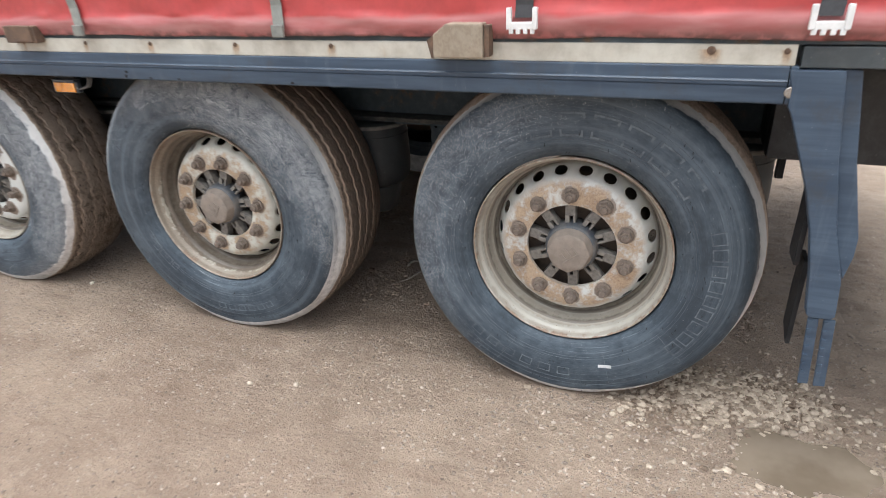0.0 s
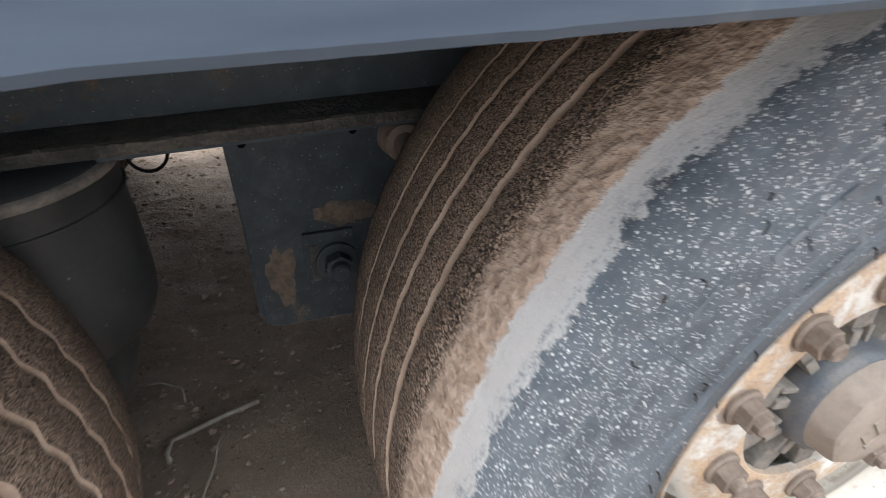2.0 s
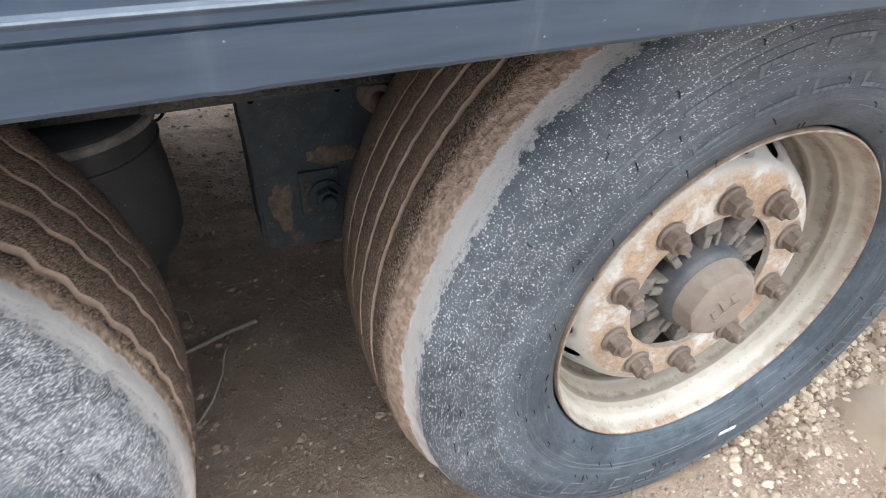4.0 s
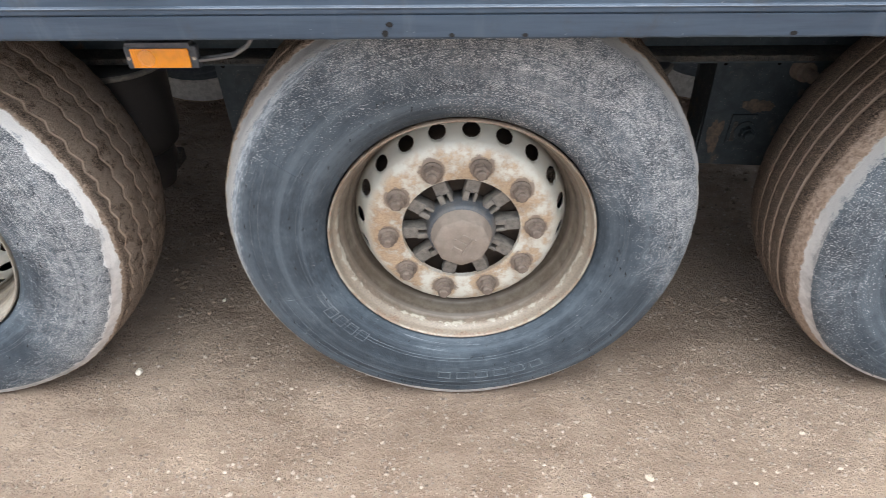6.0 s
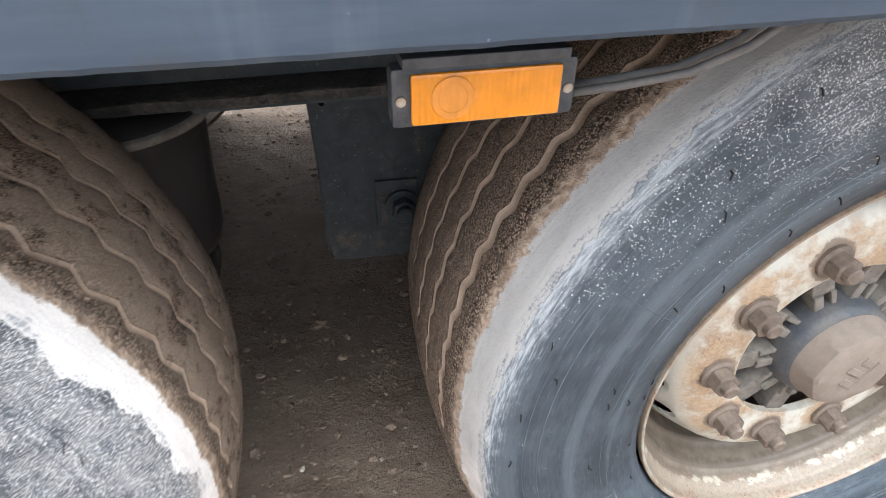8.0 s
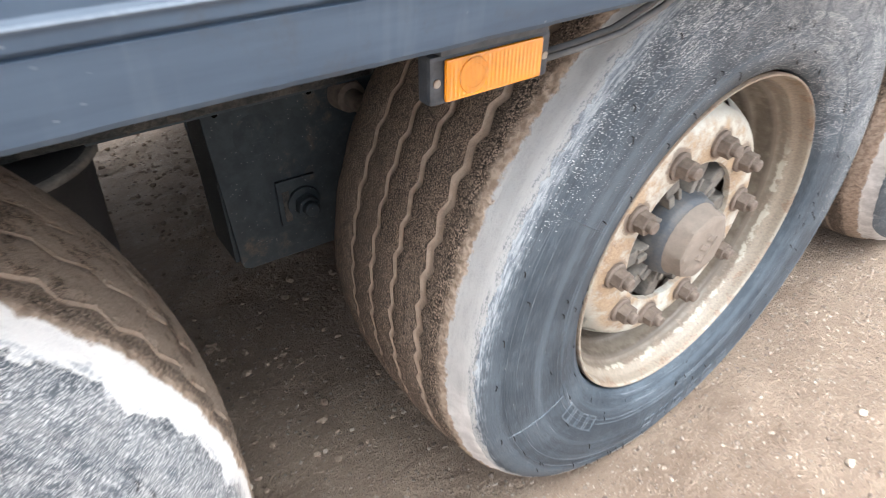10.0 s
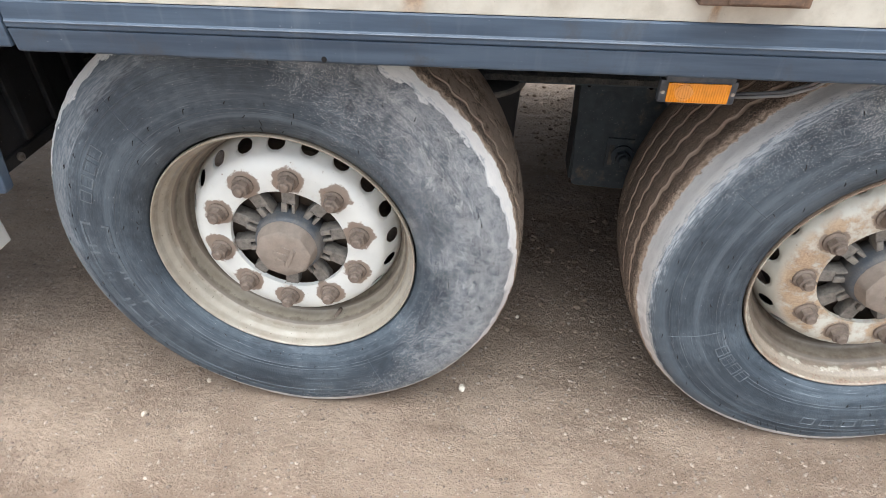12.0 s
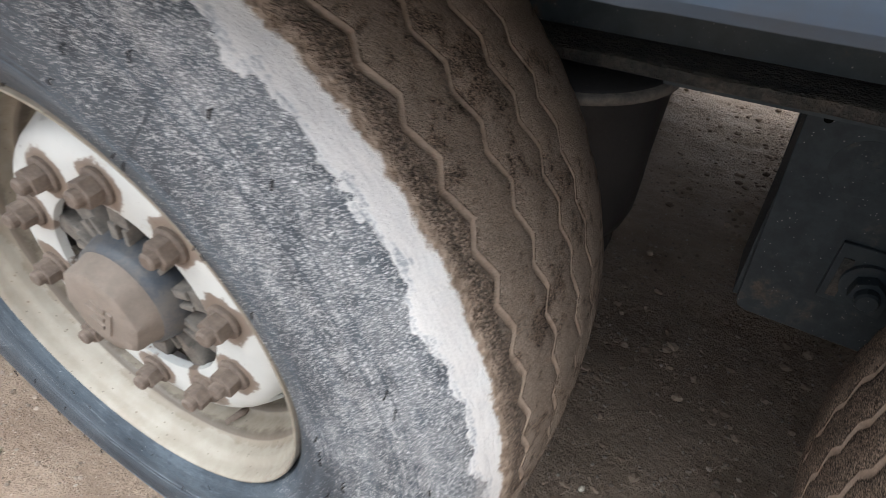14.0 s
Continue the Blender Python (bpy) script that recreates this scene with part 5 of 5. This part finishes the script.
for x, z, w, h in ((-1.432, 1.0165, 0.0055, 0.0040), (-1.4395, 1.0020, 0.0050, 0.0055), (-1.335, 0.9990, 0.0045, 0.0030), (-1.22, 0.9985, 0.0050, 0.0030), (-2.44, 0.9990, 0.0045, 0.0050), (-0.80, 0.9995, 0.0060, 0.0035)):
    y = -0.1520 + (1.0305 - z) * 0.1304
    ring = [(x + w * (1 + 0.3 * noise.noise((k, x, z))) * math.cos(k * 0.785), z + h * (1 + 0.3 * noise.noise((k, z, 3))) * math.sin(k * 0.785)) for k in range(8)]
    part("tar_spot", prism(ring, y - 0.0012, y + 0.0025, "y"), M_RUBBER, rail, "small dark tar spot")
# worn ridge as a paler strip, which paints the highlight along it
part("worn_highlit_edge", prism([(-0.1520, 1.0442), (-0.1535, 1.0437), (-0.1544, 1.0424), (-0.1538, 1.0414), (-0.1525, 1.0425)], -2.945, 0.466, "x"), M_RIDGE_LIGHT, rail, "worn edge of the rail, paler for its highlight")
part("rail_end_cap", prism(section, 0.4685, 0.4825, "x"), M_RAIL, trailer)
screw = lathe([(0.0, 0.0125), (-0.004, 0.0125), (-0.0055, 0.010), (-0.0055, 0.0)], 20)
part("rail_screw", screw, M_STEEL, rail, "bright screw head", pose(0.4755, -0.1500, 1.0195))
part("rail_screw", lathe([(0.0, 0.0125), (-0.004, 0.0125), (-0.0055, 0.010), (-0.0055, 0.0)], 20), M_STEEL, rail, "bright screw head", pose(-3.03, -0.155, 1.03))
white = part("white_rail", box(FRONT_X, 0.474, -0.1480, -0.1200, 1.0748, 1.1180, 0.0015), M_WHITE_RAIL, trailer, "cream-painted edge rail with rust streaks")
for x, s in RAIL_RIVETS:
    s = 0.0062 * (1.0 if s < 1.5 else 1.5)
    part("rivet", lathe([(-0.1480, s), (-0.1500, 0.97 * s), (-0.1512, 0.56 * s), (-0.1514, 0.0)], 14), M_RUST, white, "rusty rivet", pose(x, 0, 1.1045))
part("deck_edge", box(FRONT_X, REAR_X, -0.1450, -0.1195, 1.1185, 1.1330), M_CHASSIS, trailer)
part("rear_side_rail", box(0.4845, REAR_X, -0.1520, -0.1200, 1.0720, 1.1150, 0.002), M_CHASSIS, trailer, "dark steel edge rail")


def curtain():
    """Hanging tarpaulin with a slack, rolled hem and soft vertical folds."""
    xs = np.arange(-5.2, REAR_X, 0.02)
    zs = [1.1325, 1.1310, 1.1335, 1.138, 1.146, 1.156, 1.166, 1.175, 1.182, 1.188, 1.198, 1.217, 1.25, 1.32, 1.5, 1.9, 2.4, 3.0, 3.7]
    verts = []
    for x in xs:
        sag = 0.007 * noise.fractal((x * 2.1, 0.3, 0), 0.9, 2.0, 3) + 0.003 * noise.noise((x * 9, 4.0, 0))
        for i, z in enumerate(zs):
            loose = max(0.0, 1 - (z - 1.12) / 0.5)
            puff = 0.009 * math.exp(-((z - 1.163) / 0.022) ** 2)
            wrinkle = 0.009 * noise.fractal((x * 4, z * 20, 2.0), 0.9, 2.0, 4) * loose
            y = -0.151 - puff + wrinkle + (0.006 if i == 0 else 0.0)
            verts.append((x, y, z + sag * max(0.0, 1 - (z - 1.12) / 0.12)))
    w = len(zs)
    faces = [(k * w + i, (k + 1) * w + i, (k + 1) * w + i + 1, k * w + i + 1) for k in range(len(xs) - 1) for i in range(w - 1)]
    me = mesh_of("side_curtain", verts, faces)
    ob = part("side_curtain", me, M_CURTAIN, trailer, "red tarpaulin side curtain with a faded dusty hem")
    thick = ob.modifiers.new("thickness", "SOLIDIFY")
    thick.thickness, thick.offset = 0.003, 1.0
    return ob


tarp = curtain()
# mirrored rail, added so less light comes in from the far side
part("far_side_rail", box(FRONT_X, REAR_X, FAR_Y - 0.045, FAR_Y - 0.006, 0.99, 1.128, 0.003), M_RAIL, trailer, "slate-blue side rail added on the far side to block light")
# unseen rest of the body, added so that it blocks the sky
part("unseen_far_curtain", box(FRONT_X, REAR_X, FAR_Y - 0.004, FAR_Y, 1.13, 3.9), M_CURTAIN, trailer)
part("front_curtain", box(FRONT_X, -5.2, -0.160, -0.155, 1.13, 3.9), M_CURTAIN, trailer)
for y0, y1 in ((-0.15, 1.078), (1.084, 2.31)):
    part("rear_door", box(REAR_X + 0.002, REAR_X + 0.045, y0, y1, 1.02, 3.69, 0.004), M_BOX, trailer, "unseen plain white rear door that closes the body")
part("front_wall", box(FRONT_X - 0.045, FRONT_X - 0.002, -0.15, FAR_Y, 1.02, 3.69, 0.004), M_BOX, trailer, "unseen plain white front wall that closes the body")
part("unseen_roof", box(FRONT_X, REAR_X, -0.16, FAR_Y, 3.7, 3.75), M_CURTAIN, trailer)


def strap(x, lean, width, material, label, buckle):
    """Webbing that comes down over the tarpaulin, with its buckle hooked below the hem."""
    top, low = 1.40, 1.176 if buckle else 1.148
    bm = bmesh.new()
    rows = []
    for k in range(9):
        z = low + (top - low) * k / 8
        puff = 0.012 * math.exp(-((z - 1.155) / 0.03) ** 2)
        c = x + lean * (z - low)
        rows.append([bm.verts.new((c + s * width / 2, -0.1605 - puff + d, z)) for s, d in ((-1, 0.0), (1, 0.0), (1, -0.003), (-1, -0.003))])
    for a, b in zip(rows, rows[1:]):
        for i in range(4):
            bm.faces.new((a[i], a[(i + 1) % 4], b[(i + 1) % 4], b[i]))
    bm.faces.new(rows[0]), bm.faces.new(rows[-1])
    ob = part("strap", bm, material, tarp, label)
    z0 = 1.1480
    if buckle:
        frame_bm = box(x - 0.036, x + 0.036, -0.190, -0.178, z0 + 0.004, z0 + 0.020, 0.002)
        for s in (-1, 1):
            box(x + s * 0.031 - 0.006, x + s * 0.031 + 0.006, -0.192, -0.178, z0 + 0.004, z0 + 0.052, 0.002, frame_bm)
        for s in (-1.6, -0.55, 0.55, 1.6):
            box(x + s * 0.016 - 0.005, x + s * 0.016 + 0.005, -0.190, -0.178, z0 - 0.006, z0 + 0.006, 0.001, frame_bm)
        part("buckle", frame_bm, M_BUCKLE, trailer, "white buckle hooked under the hem")
    else:
        part("strap_hook", box(x - width * 0.55, x + width * 0.55, -0.186, -0.176, 1.130, 1.162, 0.002), M_STRAP_GREY, trailer)


strap(-0.112, 0.0, 0.042, M_STRAP_BLACK, "black webbing strap", True)
strap(0.515, 0.10, 0.044, M_STRAP_BLACK, "black webbing strap", True)
strap(-0.800, -0.10, 0.034, M_STRAP_GREY, "faded grey webbing strap", False)
strap(-1.555, -0.25, 0.036, M_STRAP_GREY, "faded grey webbing strap", False)
stake = part("stake_bracket", prism([(-0.336, 1.085), (-0.206, 1.085), (-0.206, 1.166), (-0.300, 1.166), (-0.336, 1.140)], -0.196, -0.1535, "y", 0.004), M_STAKE, trailer, "khaki steel stake bracket with rusty edges")
part("bracket_side", box(-0.2045, -0.1915, -0.188, -0.1535, 1.088, 1.162, 0.002), M_RUST, trailer)
part("bracket_foot", prism([(-0.345, 1.082), (-0.335, 1.083), (-0.335, 1.140), (-0.356, 1.125)], -0.186, -0.1535, "y", 0.001), M_RUST, trailer)
part("stake_bracket", box(-1.905, -1.760, -0.181, -0.1485, 1.1060, 1.160, 0.003), M_RUST, trailer, "rusty brown stake pocket on the edge rail")
part("pocket_lip", box(-1.868, -1.772, -0.186, -0.1812, 1.1100, 1.160, 0.002), M_RUST, trailer)

# amber side marker under the rail
lamp = part("side_marker_lamp", box(-1.900, -1.775, -0.071, -0.053, 0.918, 0.958, 0.004), M_LAMP, trailer, "amber side marker lamp with black end caps")
part("lens", box(-1.8878, -1.7872, -0.0755, -0.0712, 0.9210, 0.9550, 0.0022), M_AMBER, lamp, "amber plastic lens")
part("reflector", lathe([(-0.0756, 0.0145), (-0.0764, 0.0140), (-0.0766, 0.0100), (-0.0762, 0.0095), (-0.0768, 0.0045), (-0.0768, 0.0)], 28), M_AMBER_PALE, lamp, "round lens boss", pose(-1.861, 0, 0.9385))
for x in (-1.8940, -1.7810):
    part("screw", lathe([(-0.0711, 0.0036), (-0.0722, 0.0034), (-0.0719, 0.0018), (-0.0717, 0.0)], 16), M_STEEL, lamp, "small steel screw", pose(x, 0, 0.937))
part("lamp_hood", box(-1.893, -1.783, -0.0755, -0.0505, 0.9584, 0.9655, 0.001), M_LAMP, lamp)
part("lamp_bracket", box(-1.885, -1.790, -0.066, -0.050, 0.9658, 0.9900, 0.002), M_RUBBER, trailer, "black lamp bracket under the rail")
for dy in (0.0, 0.012):
    part("lamp_cable", tube([(-1.778, -0.052 - dy, 0.930), (-1.745, -0.066 - dy, 0.938), (-1.705, -0.078 - dy, 0.948), (-1.675, -0.092 - dy, 0.968), (-1.655, -0.105 - dy, 0.9945)], 0.0032, 10), M_CABLE, trailer, "grey lamp cable", smooth=True)

# rear end of the side guard: tapered bracket, ridged rubber tails, spray flaps behind
front = [(0.465, 1.068), (0.570, 1.068), (0.598, 0.870), (0.630, 0.700), (0.655, 0.620), (0.665, 0.580), (0.672, 0.486), (0.664, 0.478), (0.618, 0.476), (0.610, 0.484), (0.595, 0.600), (0.576, 0.700), (0.550, 0.795), (0.518, 0.885), (0.489, 0.965), (0.476, 0.990), (0.475, 1.030)]
bracket = part("rear_bracket", prism(front, -0.156, -0.120, "y", 0.003), M_RAIL, trailer, "slate-blue tapered rear bracket of the side guard")
part("bracket_flange", prism([(0.571, 1.068), (0.604, 1.066), (0.636, 0.870), (0.679, 0.690), (0.680, 0.640), (0.670, 0.580), (0.656, 0.622), (0.632, 0.700), (0.600, 0.870)], -0.135, -0.112, "y", 0.002), M_RAIL, trailer)
for x0, x1, dx in ((0.618, 0.642, 0.014), (0.652, 0.678, 0.016)):
    tail = prism([(x0, 0.472), (x1, 0.472), (x1 + dx, 0.275), (x0 + dx, 0.272)], -0.148, -0.140, "y", 0.002)
    for k in range(7):
        z = 0.455 - 0.025 * k
        c = x0 + dx * (0.472 - z) / 0.2
        box(c + 0.001, c + 0.011, -0.152, -0.1475, z, z + 0.012, 0.001, tail)
    part("rubber_tail", tail, M_RAIL, trailer, "ridged slate-blue rubber tail strip")
part("spray_flap", prism([(-0.112, 0.995), (-0.020, 0.995), (-0.026, 0.70), (-0.020, 0.60), (-0.035, 0.588), (-0.112, 0.592)], 0.566, 0.578, "x", 0.002), M_RUBBER, trailer, "black rubber spray flap")
part("spray_flap", prism([(-0.105, 0.602), (-0.030, 0.602), (-0.020, 0.500), (-0.028, 0.385), (-0.105, 0.360)], 0.590, 0.602, "x", 0.002), M_RUBBER, trailer, "mud-spattered lower rubber flap")
part("flap_stay", box(0.545, 0.566, 0.30, 0.33, 0.675, 0.757, 0.002), M_RUBBER, trailer)
part("rear_frame", box(0.50, REAR_X, 0.22, 2.0, 0.758, 1.0855, 0.004), M_PANEL, trailer, "black-painted steel rear frame")
part("underrun_bar", box(1.16, 1.26, -0.05, 2.25, 0.52, 0.66, 0.01), M_CHASSIS, trailer, "rear underrun bar")
for y in (0.5, 1.6):
    part("underrun_stay", box(1.18, 1.24, y, y + 0.08, 0.661, 0.757), M_CHASSIS, trailer)

# front end: curved guard strip, black spray panel, white box
strip = [(-3.035, 1.010), (-3.049, 0.988), (-3.085, 0.935), (-3.121, 0.874), (-3.145, 0.815), (-3.157, 0.765), (-3.166, 0.700), (-3.170, 0.664), (-3.176, 0.655), (-3.220, 0.652), (-3.227, 0.660), (-3.222, 0.740), (-3.200, 0.830), (-3.20, 0.900), (-3.21, 1.075), (-3.035, 1.075)]
part("guard_strip", prism(strip, -0.075, -0.050, "y", 0.004), M_RAIL, trailer, "slate-blue curved guard strip ahead of the wheel")
part("guard_head", box(-3.16, -2.950, -0.1525, -0.0455, 1.000, 1.0770, 0.004), M_RAIL, trailer)
panel = part("spray_panel", box(-3.262, -3.250, -0.045, 0.46, 0.640, 1.06, 0.002), M_PANEL, trailer, "black ribbed plastic spray panel, mud-flecked")
for y in (0.00, 0.11, 0.22, 0.33):
    part("panel_rib", box(-3.2495, -3.236, y, y + 0.022, 0.68, 1.0, 0.003), M_PANEL, panel)
part("panel_edge", box(-3.2495, -3.240, -0.04, 0.45, 0.645, 0.672, 0.002), M_PANEL, panel)
part("panel_bolt", lathe([(0.0, 0.010), (0.006, 0.010), (0.008, 0.006)], 14, about="X"), M_STEEL, panel, "", pose(-3.2398, 0.07, 0.66))
white_box = part("pallet_box", box(-4.30, -3.403, 0.006, 0.098, 0.388, 0.86, 0.005), M_BOX, trailer, "white-painted steel box with chipped edges")
part("box_lid_edge", box(-4.29, -3.43, 0.001, 0.0058, 0.60, 0.615), M_BOX, white_box)
for x in (-4.15, -3.55):
    part("box_stay", box(x, x + 0.04, 0.03, 0.08, 0.861, 1.088), M_CHASSIS, trailer)
